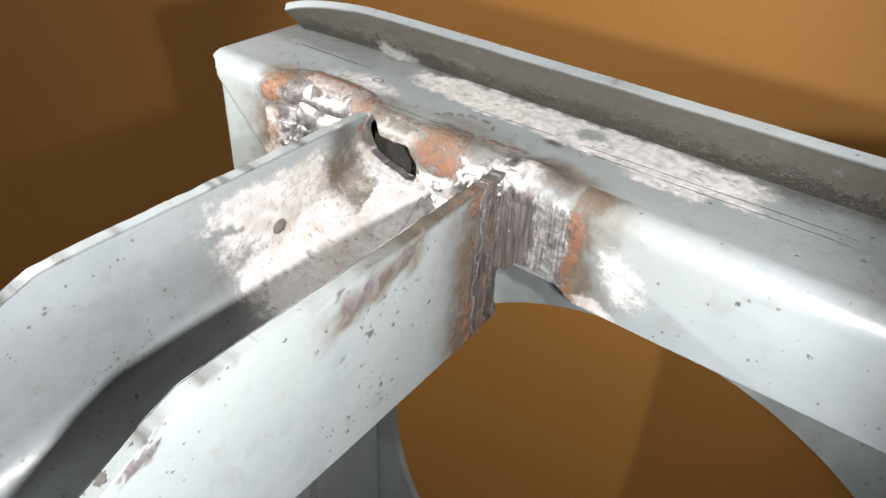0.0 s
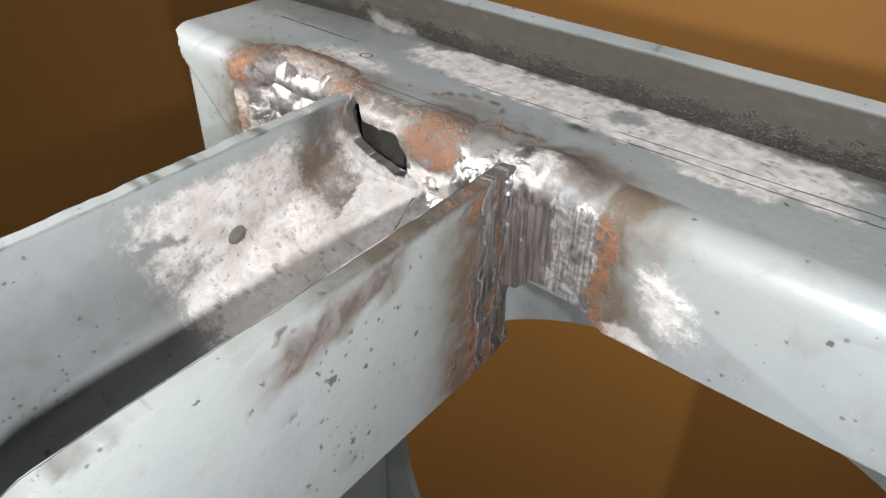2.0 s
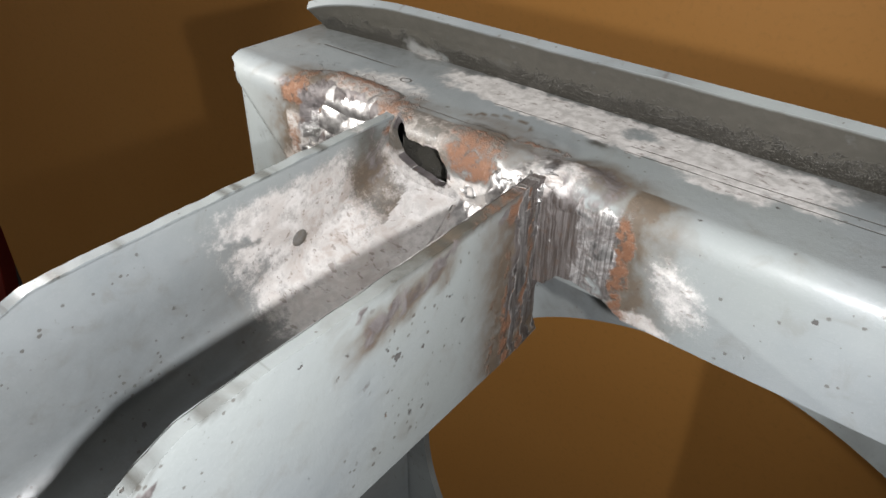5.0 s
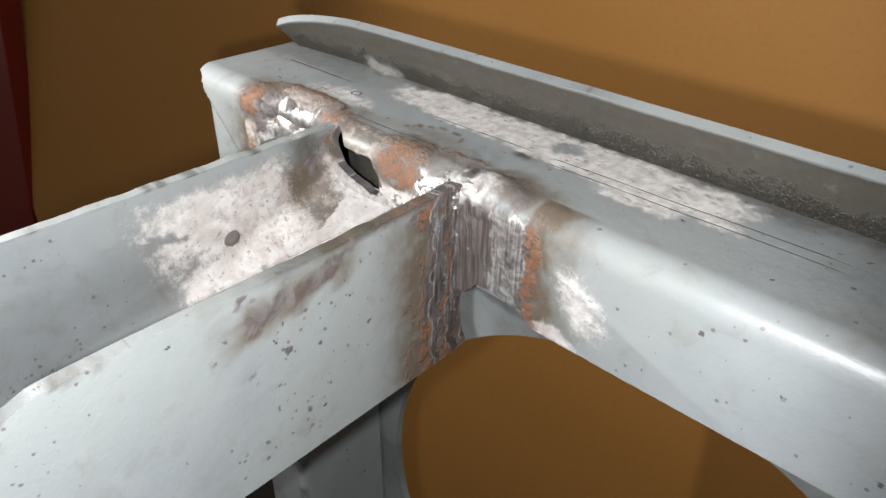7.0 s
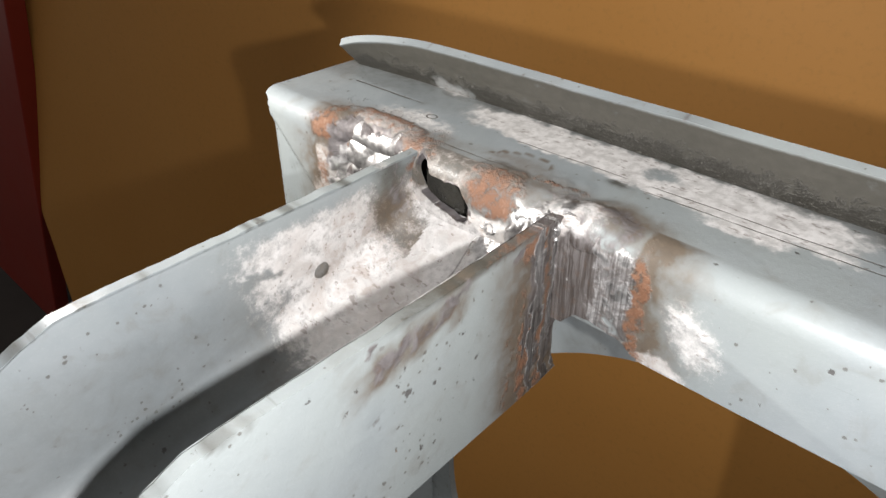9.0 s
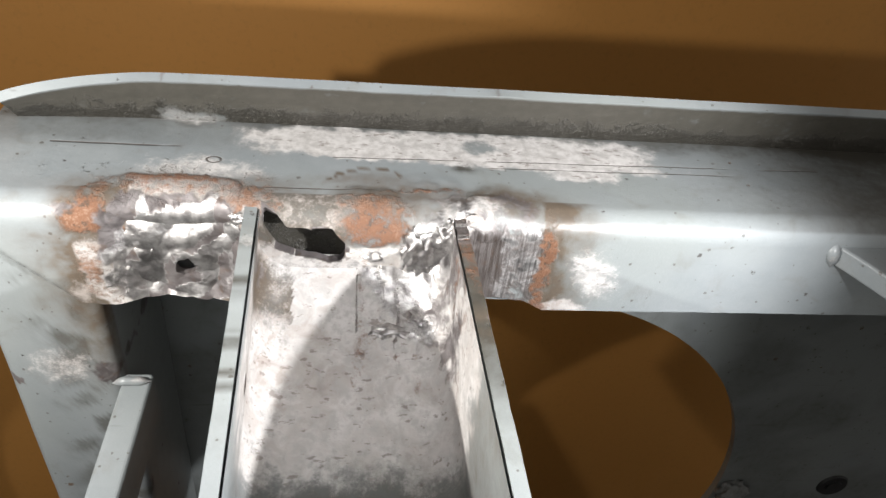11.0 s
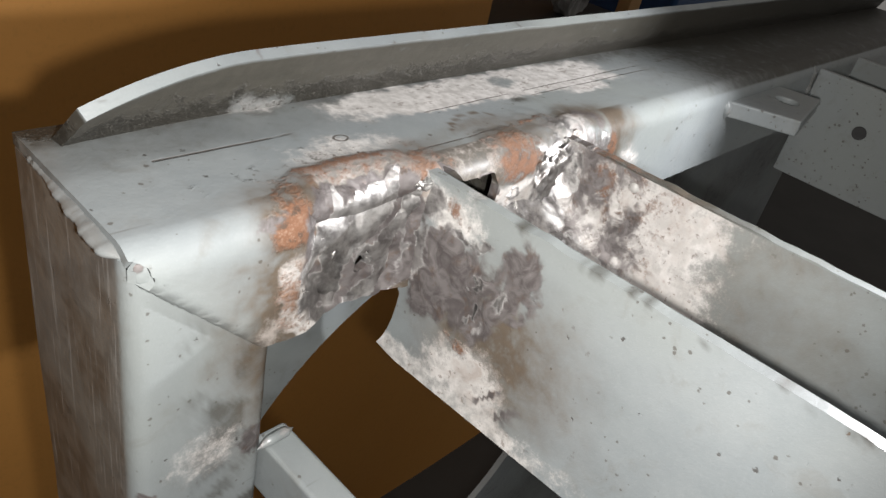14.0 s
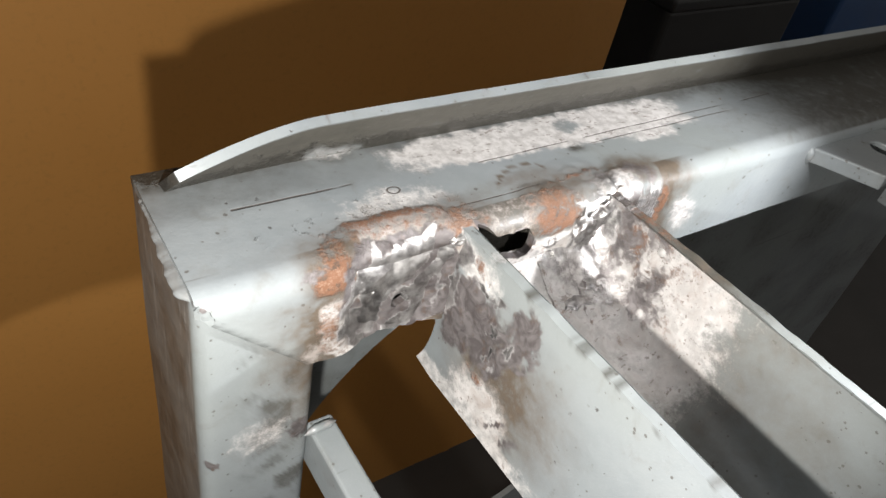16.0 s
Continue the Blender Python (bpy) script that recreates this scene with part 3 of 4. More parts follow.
def right_out_wear(point):
    p = warp(point, 0.0026)
    x, y, z = p
    m = {}
    column = noise.noise(Vector((y * 330, 9, z * 26)))
    joint = smooth(-0.0185, -0.0130, y - 0.10 * (z + 0.02))
    more(m, "scorch", 1.0 * smooth(-0.040, -0.014, y) * smooth(0.006, -0.006, z))
    more(m, "rust", 0.60 * smooth(-0.0235, -0.0170, y - 0.10 * (z + 0.02)) * smooth(-0.2, 0.3, column))
    spray = noise.noise(Vector((y * 190 - z * 260, 8, z * 40)))
    blot = noise.noise(Vector((y * 240 + z * 160, 8, z * 260 - y * 60)))
    more(m, "soot", 0.74 * flat(p, (None, -0.0690, -0.0230), (1, 0.0200, 0.0100), 0.9) * smooth(0.22, 0.40, blot))
    band = z + 0.0030 + 0.20 * (-0.040 - y)
    more(m, "soot", 0.60 * (1 - smooth(0.0010, 0.0048, abs(band - 0.0016 + 0.0012 * spray))) * smooth(-0.079, -0.072, y) * (1 - smooth(-0.046, -0.036, y)))
    more(m, "scorch", 0.75 * (1 - smooth(0.002, 0.007, abs(band - 0.001 + 0.003 * spray))) * smooth(-0.085, -0.070, y) * (1 - smooth(-0.048, -0.034, y)))
    more(m, "soot", 0.72 * smooth(-0.0060, -0.0030, z - arm_top(y)) * (1 - smooth(-0.0022, -0.0012, z - arm_top(y))) * smooth(0.15, 0.35, noise.noise(Vector((y * 75, 3, 0)))))
    more(m, "brush", 0.9 * joint)
    more(m, "soot", 0.92 * joint * (1 - smooth(-0.040, -0.052, z)))
    more(m, "rust", 0.90 * joint * smooth(-0.15, 0.20, column) * smooth(-0.004, -0.010, y))
    more(m, "rust", 0.84 * flat(p, (None, -0.0130, -0.0040), (1, 0.0085, 0.0050), 0.7))
    more(m, "rust", 0.66 * flat(p, (None, -0.0140, -0.0420), (1, 0.0080, 0.0075), 0.9))
    more(m, "metal", 0.95 * joint * smooth(0.02, 0.22, noise.noise(Vector((y * 330 + 0.4, 2.4, z * 45)))) * smooth(-0.015, -0.011, y))
    more(m, "metal", 0.50 * flat(p, (None, -0.0100, -0.0480), (1, 0.0090, 0.0040), 0.9))
    blade = noise.noise(Vector((y * 160 - z * 240, 1, 0)))
    more(m, "soot", 0.70 * flat(p, (None, -0.0210, -0.0440), (1, 0.0100, 0.0070), 0.9) * smooth(0.0, 0.3, blade))
    m["soot"] = m.get("soot", 0.0) * (1 - 0.85 * smooth(0.35, 0.65, m.get("rust", 0.0)))
    char = smooth(-0.0020, -0.0004, point.z - arm_top(point.y)) * smooth(-0.085, -0.045, point.y + 0.012 * fbm(point, 80))
    more(m, "grime_dimming", 0.85 * char)
    more(m, "rust", 0.55 * char * smooth(-0.040, -0.020, point.y))
    edge_chips(m, point, point.y, point.z)
    return m


def plate_wear(p):
    x, y, z = p
    return {"grime_dimming": 0.30 * smooth(0.4, 1.0, fbm(p, 20) + 0.6), "soot": 0.85 * flat(p, (0.052, None, -0.052), (0.014, 1, 0.022), 0.8), "grit": 0.6 * flat(p, (0.045, None, -0.062), (0.012, 1, 0.02), 0.9)}


def post_wear(point):
    p = warp(point)
    x, y, z = p
    m = {"scorch": 0.85 * smooth(0.010, 0.034, x + 0.008 * fbm(p, 50)) * smooth(-0.085, -0.035, z) * (point.y < 0.006)}
    more(m, "soot", 0.85 * flat(p, (0.0300, None, -0.0660), (0.0050, 1, 0.0060), 0.6))
    more(m, "soot", 0.80 * flat(p, (0.0010, None, -0.0690), (0.0022, 1, 0.0045), 0.6))
    if point.y < 0.006:
        more(m, "grime_dimming", 0.62 * smooth(-0.05, 0.5, fbm(p, 70)) * smooth(0.004, 0.02, x))
        more(m, "bare", 0.45 * flat(p, (0.016, None, -0.062), (0.014, 1, 0.010), 0.9))
    if point.x < 0.001 and point.y > 0.004:
        more(m, "scrape", smooth(-0.012, 0.006, y - 0.004 + 0.004 * fbm(p, 60)) * (0.75 + 0.25 * smooth(-0.3, 0.3, fbm(p, 30))))
    return m


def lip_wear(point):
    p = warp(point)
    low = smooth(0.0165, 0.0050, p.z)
    m = {"grime_dimming": 1.0, "grit": 0.92 * low}
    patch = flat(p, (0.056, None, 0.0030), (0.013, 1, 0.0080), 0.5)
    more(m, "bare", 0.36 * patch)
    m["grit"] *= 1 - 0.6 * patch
    m["grime_dimming"] *= 1 - 0.5 * patch
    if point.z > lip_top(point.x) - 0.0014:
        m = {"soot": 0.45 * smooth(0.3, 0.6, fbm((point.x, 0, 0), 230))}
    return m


# ---- the steel frame ----
FLOOR_Z = -0.95
frame_thing = tagged(new("steel_frame"), "grey painted welded steel machine frame with a burnt, torn joint", "machine frame")
frame_thing.location = (0.25, 0.03, FLOOR_Z)

X0, X1, DEPTH, DROP, EDGE = -0.0015, 0.62, 0.052, 0.0325, 0.0045


def burn_push(p):
    """How far the torn zones are pushed in or out."""
    x, z = p.x, p.z
    d = pit_reach(x, p.y, z)
    pit = 1 - smooth(0.58, 1.06, d + 0.12 * fbm(p, 70))
    lump = max(blob(p, (0.130, 0, -0.008), (0.014, 0.02, 0.014), 0.6), blob(p, (0.146, 0, 0.0), (0.010, 0.012, 0.006), 0.7), 0.25 * blob(p, (0.150, 0, -0.016), (0.012, 0.01, 0.02), 0.6))
    lump = max(lump, 0.6 * blob(p, (0.113, 0.002, -0.003), (0.012, 0.01, 0.006), 0.6))
    scoop = pit * math.exp(-((p.y + z) / 0.007) ** 2) * (p.y < 0.012)
    rim = (1 - smooth(0.06, 0.22, abs(d - 1.08))) * (x < 0.074)
    rag = noise.ridged_multi_fractal(p * 120, 0.9, 2.0, 4, 0.9, 1.8) - 1.0
    flow = 1.3 * strokes(p, 150, 38, 2.1) + 0.5 * noise.noise(p * 270 + Vector((0.3, 0.7, 0.2)))
    return -0.0036 * pit - 0.0040 * scoop + 0.0006 * rim + (0.0010 * flow + 0.0004 * rag) * pit + (0.0006 * rag + 0.0009 * flow) * lump + 0.0014 * lump


def rail_profile(s):
    """The rail's section from the back of its top, over the rounded edge, down the front: (y, z, normal y, normal z)."""
    flat = DEPTH - EDGE
    if s < flat:
        return DEPTH - s, 0.0, 0.0, 1.0
    arc = EDGE * math.pi / 2
    if s < flat + arc:
        a = (s - flat) / EDGE
        return EDGE - EDGE * math.sin(a), -EDGE + EDGE * math.cos(a), -math.sin(a), math.cos(a)
    return 0.0, -EDGE - (s - flat - arc), -1.0, 0.0


RAIL_LEN = DEPTH - EDGE + EDGE * math.pi / 2 + DROP - EDGE


def rail_place(x, s):
    y, z, ny, nz = rail_profile(s)
    if x < 0.033:
        # the mitre against the post
        z = max(z, -max(0.0, x + 0.001) - 0.0015) if y < 0.002 else z
    p = Vector((x, y, z))
    k = burn_push(p) + 0.00012 * fbm(p, 40)
    return p + Vector((0, ny, nz)) * k


def torn(p, x, s):
    if p.y < 0.012:
        n = 0.0014 * fbm(p, 160)
        # the torn hole over the arm's web
        if 0.0818 < x < 0.1042 and p.z < 0.003:
            top = hole_top(x) + 0.3 * n
            low = hole_low(x) + 0.3 * n
            depth_ok = p.y < 0.0050
            if low < p.z < top and depth_ok:
                return False
        if 0.1415 < x < 0.166 and p.z < -0.0325 + 0.0062 * math.sin(math.pi * (x - 0.1415) / 0.0245) ** 0.7 * (1 - (x - 0.1415) / 0.05) + n:
            return False
        if (x - 0.0590) ** 2 + (p.z + 0.0205) ** 2 < (0.0026 + n * 0.5) ** 2:
            return False
        if (x - 0.141) ** 2 + (p.y + p.z - 0.0) ** 2 * 0.7 + 0 < 0.0013 ** 2 and p.z > -0.004:
            return False
    return True


fine_x = steps(X0, 0.035, 0.0016)[:-1] + steps(0.035, 0.080, 0.0008)[:-1] + steps(0.080, 0.107, 0.0005)[:-1] + steps(0.107, 0.175, 0.0008)[:-1] + steps(0.175, 0.28, 0.0018)[:-1] + steps(0.28, X1, 0.02)
fine_s = steps(0.0, DEPTH - 0.014, 0.0016)[:-1] + steps(DEPTH - 0.014, RAIL_LEN, 0.0006)
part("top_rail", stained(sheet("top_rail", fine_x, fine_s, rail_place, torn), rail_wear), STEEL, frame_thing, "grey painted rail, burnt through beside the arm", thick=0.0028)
part("rail_underside", stained(sheet("rail_underside", steps(0.034, X1, 0.03), steps(0.003, DEPTH, 0.02), lambda x, y: (x, y, -DROP + 0.001)), plate_wear), STEEL, frame_thing, thick=0.002)


# sheet added behind the torn hole; the hollow's dimness is in its dark colour
part("hole_backing", stained(sheet("hole_backing", steps(0.076, 0.114, 0.002), steps(-0.031, -0.002, 0.002), lambda x, z: (x, 0.0105 + 0.0006 * fbm((x, 0, z), 90), z)), lambda p: {"grime_dimming": 1.0, "grit": 0.4}), STEEL, frame_thing, "dark sheet added behind the torn hole, its dimness painted in", thick=-0.002)


# the upright post, mitred under the rail
def post_place(w, z):
    """w runs round the section: left face from the back, the front corner, the front, the right face."""
    r, left, right = 0.004, X0, 0.0335
    a, b, c = 0.052 - r, math.pi / 2 * r, right - left - 2 * r
    if w < a:
        x, y = left, 0.052 - w
    elif w < a + b:
        t = (w - a) / r
        x, y = left + r - r * math.cos(t), r - r * math.sin(t)
    elif w < a + b + c:
        x, y = left + r + (w - a - b), 0.0
    elif w < a + 2 * b + c:
        t = (w - a - b - c) / r
        x, y = right - r + r * math.sin(t), r - r * math.cos(t)
    else:
        x, y = right, r + (w - a - 2 * b - c)
    cap = -0.0015 - max(0.0, x + 0.001)
    if y > 0.004:
        cap = -0.0008 if x < 0.01 else -DROP
    zz = cap + (FLOOR_Z - cap) * z
    return (x + 0.0003 * fbm((x, y, zz), 25), y, zz)


POST_W = (0.048) + math.pi * 0.004 + 0.0285 + 0.046
zs = [0.20 * i / 150 for i in range(150)] + [0.20, 0.5, 0.75, 1.0]
part("upright_post", stained(sheet("upright_post", steps(0.0, POST_W, 0.0016), zs, post_place), post_wear), STEEL, frame_thing, "grey post with a scraped dark side", thick=-0.0028)

# back plate with its large round hole
HC, HR, PLATE_Y = (0.179, -0.212), 0.134, 0.053


def plate_place(a, r):
    dx, dz = math.cos(a), math.sin(a)
    reach = min(((0.62 - HC[0]) if dx > 0 else (HC[0] - 0.002)) / max(abs(dx), 1e-6), ((-0.002 - HC[1]) if dz > 0 else (HC[1] - FLOOR_Z)) / max(abs(dz), 1e-6))
    d = HR + (max(reach, HR + 0.004) - HR) * r
    return (HC[0] + d * dx, PLATE_Y + 0.0002 * fbm((d * dx, 0, d * dz), 20), HC[1] + d * dz)


part("back_plate", stained(sheet("back_plate", steps(0, 2 * math.pi, 0.012), [i / 24 for i in range(25)], plate_place), plate_wear), STEEL, frame_thing, "grey plate with a large round opening", thick=-0.004)

# lip along the back of the rail, curved down at its end
def lip_top(x):
    return 0.0225 - 0.0066 * math.exp(-(x - 0.005) / 0.016) + 0.0025 * max(0.0, x - 0.07)



def lip_place(x, v):
    h = lip_top(x)
    z = h * v
    lean = 0.0110 + 0.0055 * smooth(0.05, 0.005, x)
    return (x - 0.001 * (1 - v), 0.0495 - lean * v + 0.0002 * fbm((x, v, 0), 30), z - 0.0005)


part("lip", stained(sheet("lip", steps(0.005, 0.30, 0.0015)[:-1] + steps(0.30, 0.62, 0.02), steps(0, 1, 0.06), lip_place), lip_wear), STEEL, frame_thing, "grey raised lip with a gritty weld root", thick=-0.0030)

# grit of the weld root under the lip
rng = random.Random(5)
bm = bmesh.new()
bmesh.ops.create_icosphere(bm, subdivisions=1, radius=1)
ball = [v.co.copy() for v in bm.verts]
ball_faces = [tuple(v.index for v in f.verts) for f in bm.faces]
bm.free()
verts, faces = [], []
for i in range(4500):
    x = 0.008 + 0.29 * rng.random() ** 1.1
    up = 0.0075 * rng.random() ** 2.2
    y = 0.0490 - 0.5 * up - (0.004 * rng.random() ** 2 if up < 0.001 else 0.0)
    r = 0.00018 + 0.00045 * rng.random() ** 3
    base = len(verts)
    verts += [Vector((x, y, 0.0001 + up)) + b * r for b in ball]
    faces += [tuple(base + k for k in f) for f in ball_faces]
me = mesh_of("weld_spatter", verts, faces)
spatter = part("weld_spatter", stained(me, lambda p: {"grit": 0.8, "metal": 0.9 * (noise.cell(p * 900) > 0.86)}), STEEL, frame_thing, "dark gritty weld spatter")
tagged(spatter, kind="stuff")

# weld beads
part("weld_bead", stained(bead("weld_bead", [(-0.0002, 0.0006, -0.0012), (0.010, -0.0002, -0.0118), (0.022, -0.0002, -0.0228), (0.0335, 0.0002, -0.0340)], 0.0028, 0.18, normal=(0, 1, 0), low=0.42), lambda p: {"scorch": 0.5 * smooth(0.01, 0.034, p.x), "metal": 0.7 * blob(p, (0.030, 0, -0.031), (0.003, 0.01, 0.003), 0.8), "soot": 0.8 * max(blob(p, (0.0285, 0, -0.0275), (0.0028, 0.01, 0.0022), 0.6), blob(p, (0.0005, 0, -0.0015), (0.0016, 0.01, 0.0016), 0.6))}), STEEL, frame_thing, "painted mitre weld bead")
part("weld_bead", stained(bead("weld_bead", [(-0.0008, 0.002, -0.0006), (-0.0002, 0.018, 0.0), (0.001, 0.034, 0.0002), (0.003, 0.051, 0.0006)], 0.0036, 0.2, normal=(0, 0, 1), low=0.4), lambda p: {"scorch": 0.3, "grit": 0.5 * smooth(0.03, 0.055, p.y)}), STEEL, frame_thing, "painted weld bead along the end")

# ---- the channel arm ----
WEB = ((-0.24, -0.0545), (-0.135, -0.0535), (-0.10, -0.0505), (-0.058, -0.0415), (-0.032, -0.0340), (-0.022, -0.0300), (-0.012, -0.0245), (-0.004, -0.0180), (0.0, -0.0150))
TOPS = ((-0.24, -0.046), (-0.20, -0.036), (-0.135, -0.0075), (-0.124, -0.0018), (-0.1155, 0.0013), (-0.10, 0.0016), (0.01, 0.0016))
T = 0.0034


def drift(y):
    return -0.030 * y


def arm_top(y):
    return lerp(TOPS, y)


def left_x(z):
    return 0.0768 + 0.07 * min(0.0, z)


def right_x(z):
    return 0.1382 + 0.02 * min(0.0, z)


def arm_end(z, low=-0.035):
    """Where the wall's end meets the rail: against its front, rounded off below it."""
    if z > low:
        return 0.0005
    k = (low - z) / (-0.057 - low) if z > -0.057 else 1
    return -0.0005 - 0.0045 * k ** 3


def wall_sheet(name, face_x, masks, sign, y_step=0.0013):
    ys = steps(-0.24, -0.13, 0.006)[:-1] + steps(-0.13, -0.05, 0.002)[:-1] + steps(-0.05, 0.0, y_step)
    ks = steps(0, 1, 0.022)

    def place(y, k):
        z = -0.057 + (arm_top(y) + 0.057) * k
        e = arm_end(z)
        yy = y if y < -0.012 else -0.012 + (y + 0.012) * (e + 0.012) / 0.012
        p = Vector((face_x(z) + drift(yy), yy, z))
        ruin = masks(p)
        rag = noise.ridged_multi_fractal(p * 130, 0.9, 2.0, 4, 0.9, 1.8) - 1.0
        push = (0.00022 * rag + 0.0007 * strokes((p.y, 0, p.z), 200, 70, 1.3)) * min(1, ruin.get("soot", 0) + ruin.get("metal", 0)) + 0.0001 * fbm(p, 40)
        p.x += sign * max(-0.0003, push)
        # slightly beaten upper edge
        p.z += 0.0004 * fbm((0, yy * 1.0, 0), 120) * k ** 6
        return p

    return stained(sheet(name, ys, ks, place), masks)


arm = part("channel_arm", wall_sheet("channel_arm", left_x, left_out_wear, -1), STEEL, frame_thing, "grey channel arm, burnt at its joint", thick=-T)
part("arm_side", wall_sheet("arm_side", right_x, right_out_wear, 1), STEEL, arm, "grey side with brown heat marks", thick=T)


def web_place(y, u):
    """The inside of the channel: down the left wall, over a wide fillet to the web, up the right wall."""
    zf, zt = lerp(WEB, y), arm_top(y) - 0.0003
    xl, xr = left_x(-0.02) + T + drift(y), right_x(-0.02) - T + drift(y)
    zt = max(zt, zf + 0.004)
    r = min(0.011, (zt - zf) * 0.8)
    side, floor_w, arc = zt - zf - r, xr - xl - 2 * r, r * math.pi / 2
    total = 2 * side + floor_w + 2 * arc
    s = u * total
    if s < side:
        x, z = xl, zt - s
    elif s < side + arc:
        a = (s - side) / r
        x, z = xl + r - r * math.cos(a), zf + r - r * math.sin(a)
    elif s < side + arc + floor_w:
        x, z = xl + r + (s - side - arc), zf
    elif s < side + 2 * arc + floor_w:
        a = (s - side - arc - floor_w) / r
        x, z = xr - r + r * math.sin(a), zf + r - r * math.cos(a)
    else:
        x, z = xr, zf + r + (s - side - 2 * arc - floor_w)
    x += (left_x(z) - left_x(-0.02) + 0.0006) if x < 0.108 + drift(y) else (right_x(z) - right_x(-0.02) - 0.0006)
    p = Vector((x, y, z))
    m = wall_in_wear(p)
    rag = noise.ridged_multi_fractal(p * 110, 0.9, 2.0, 4, 0.9, 1.8) - 1.0
    k = 0.0011 * rag * m.get("metal", 0) + 0.0014 * m.get("metal", 0) + 0.0003 * rag * m.get("soot", 0)
    # dent in the web
    k -= 0.0012 * (1 - smooth(0.4, 1.0, math.hypot((x - 0.0995) / 0.0016, (y + 0.030) / 0.006)))
    p.z += k
    return p


def web_keep(p, y, u):
    n = 0.0008 * fbm(p, 160)
    # round hole low in the left side
    return (p.y + 0.0415) ** 2 + (p.z + 0.0235) ** 2 > 0.0024 ** 2 or p.x > 0.092


inside = sheet("web", steps(-0.24, -0.13, 0.008)[:-1] + steps(-0.13, -0.06, 0.002)[:-1] + steps(-0.06, 0.001, 0.0009), steps(0, 1, 0.0075), web_place, web_keep)
part("web", stained(inside, wall_in_wear), STEEL, arm, "scorched white web with melted metal at its root")
me = bmesh.new()
bmesh.ops.create_uvsphere(me, u_segments=14, v_segments=8, radius=0.0016, matrix=Matrix.Translation((0.1352, -0.028, -0.0030)) @ Matrix.Diagonal((0.6, 1, 1, 1)))
part("metal_drop", me, WRAP, arm, "bright solidified metal drop")


# slag: lumps of solidified metal along the torn joint
def slag(name, centre, radii, seed, label, mask):
    bm = bmesh.new()
    bmesh.ops.create_icosphere(bm, subdivisions=4, radius=1)
    for v in bm.verts:
        d = v.co.normalized()
        k = 1 + 0.35 * noise.ridged_multi_fractal(d * 1.6 + Vector((seed, 0, 0)), 0.9, 2.1, 5, 0.9, 1.8) - 0.45
        v.co = Vector([c + a * r * k for c, a, r in zip(centre, d, radii)])
    me = bpy.data.meshes.new(name)
    bm.to_mesh(me)
    bm.free()
    me.polygons.foreach_set("use_smooth", [True] * len(me.polygons))
    return part(name, stained(me, lambda p: mask), STEEL, frame_thing, label)


TAN = {"bare": 0.85, "scorch": 0.6}
BRIGHT, RUSTY = {"metal": 1.0, "bare": 1.0}, {"rust": 0.8, "metal": 0.3}
for c, r, s, m in (((0.113, -0.0005, -0.0125), (0.0075, 0.003, 0.0042), 1, BRIGHT), ((0.1255, -0.003, -0.010), (0.006, 0.004, 0.010), 2, BRIGHT), ((0.134, -0.003, -0.004), (0.006, 0.004, 0.006), 3, BRIGHT),
                   ((0.1405, -0.0005, 0.0002), (0.0045, 0.0030, 0.0022), 4, TAN), ((0.1575, -0.0002, -0.0035), (0.0045, 0.0012, 0.0014), 5, BRIGHT), ((0.129, 0.002, 0.0004), (0.008, 0.003, 0.0016), 6, RUSTY),
                   ((0.0495, 0.0026, -0.0205), (0.0036, 0.0016, 0.0110), 7, BRIGHT), ((0.0625, 0.0028, -0.0185), (0.0030, 0.0020, 0.0036), 8, BRIGHT),
                   ((0.0755, -0.0005, -0.0015), (0.0035, 0.002, 0.002), 10, BRIGHT), ((0.119, -0.016, -0.0282), (0.009, 0.005, 0.0020), 11, BRIGHT), ((0.127, -0.012, -0.0258), (0.005, 0.006, 0.0020), 12, BRIGHT)):
    slag("melted_metal", c, r, s, "", m)

# ---- tab, second arm, bracket, grommet ----
outline = [(0.2560, 0.003), (0.2560, -0.0025), (0.2590, -0.0075), (0.2700, -0.0290), (0.3160, -0.0210), (0.3090, 0.003)]
bm = bmesh.new()
ring = [(0.2915 + 0.0052 * math.cos(a), -0.0140 + 0.0052 * math.sin(a)) for a in steps(0, 2 * math.pi, 0.3)[:-1]]
for z0 in (-0.0110, -0.0040):
    a = [bm.verts.new((x, y, z0)) for x, y in outline]
    b = [bm.verts.new((x, y, z0)) for x, y in ring]
    edges = [bm.edges.new((q[i], q[(i + 1) % len(q)])) for q in (a, b) for i in range(len(q))]
    bmesh.ops.triangle_fill(bm, use_beauty=True, use_dissolve=False, edges=edges)
bm.verts.ensure_lookup_table()
n, m = len(outline), len(ring)
for off, count in ((0, n), (n, m)):
    for i in range(count):
        j = (i + 1) % count
        bm.faces.new([bm.verts[k] for k in (off + i, off + j, n + m + off + j, n + m + off + i)])
part("mounting_tab", bm, STEEL, frame_thing, "grey steel tab with a drilled hole", bevel=0.0008)
part("weld_bead", stained(bead("weld_bead", [(0.2550, 0.001, -0.002), (0.2545, -0.0025, -0.006), (0.2560, -0.003, -0.012)], 0.0017, 0.4), lambda p: {"metal": 0.2}), STEEL, frame_thing, "painted weld bead on the tab")
part("weld_bead", stained(bead("weld_bead", [(0.357, -0.001, 0.0005), (0.357, -0.002, -0.03)], 0.0030, 0.3), lambda p: {"scorch": 0.3}), STEEL, frame_thing, "painted weld bead at the far arm")
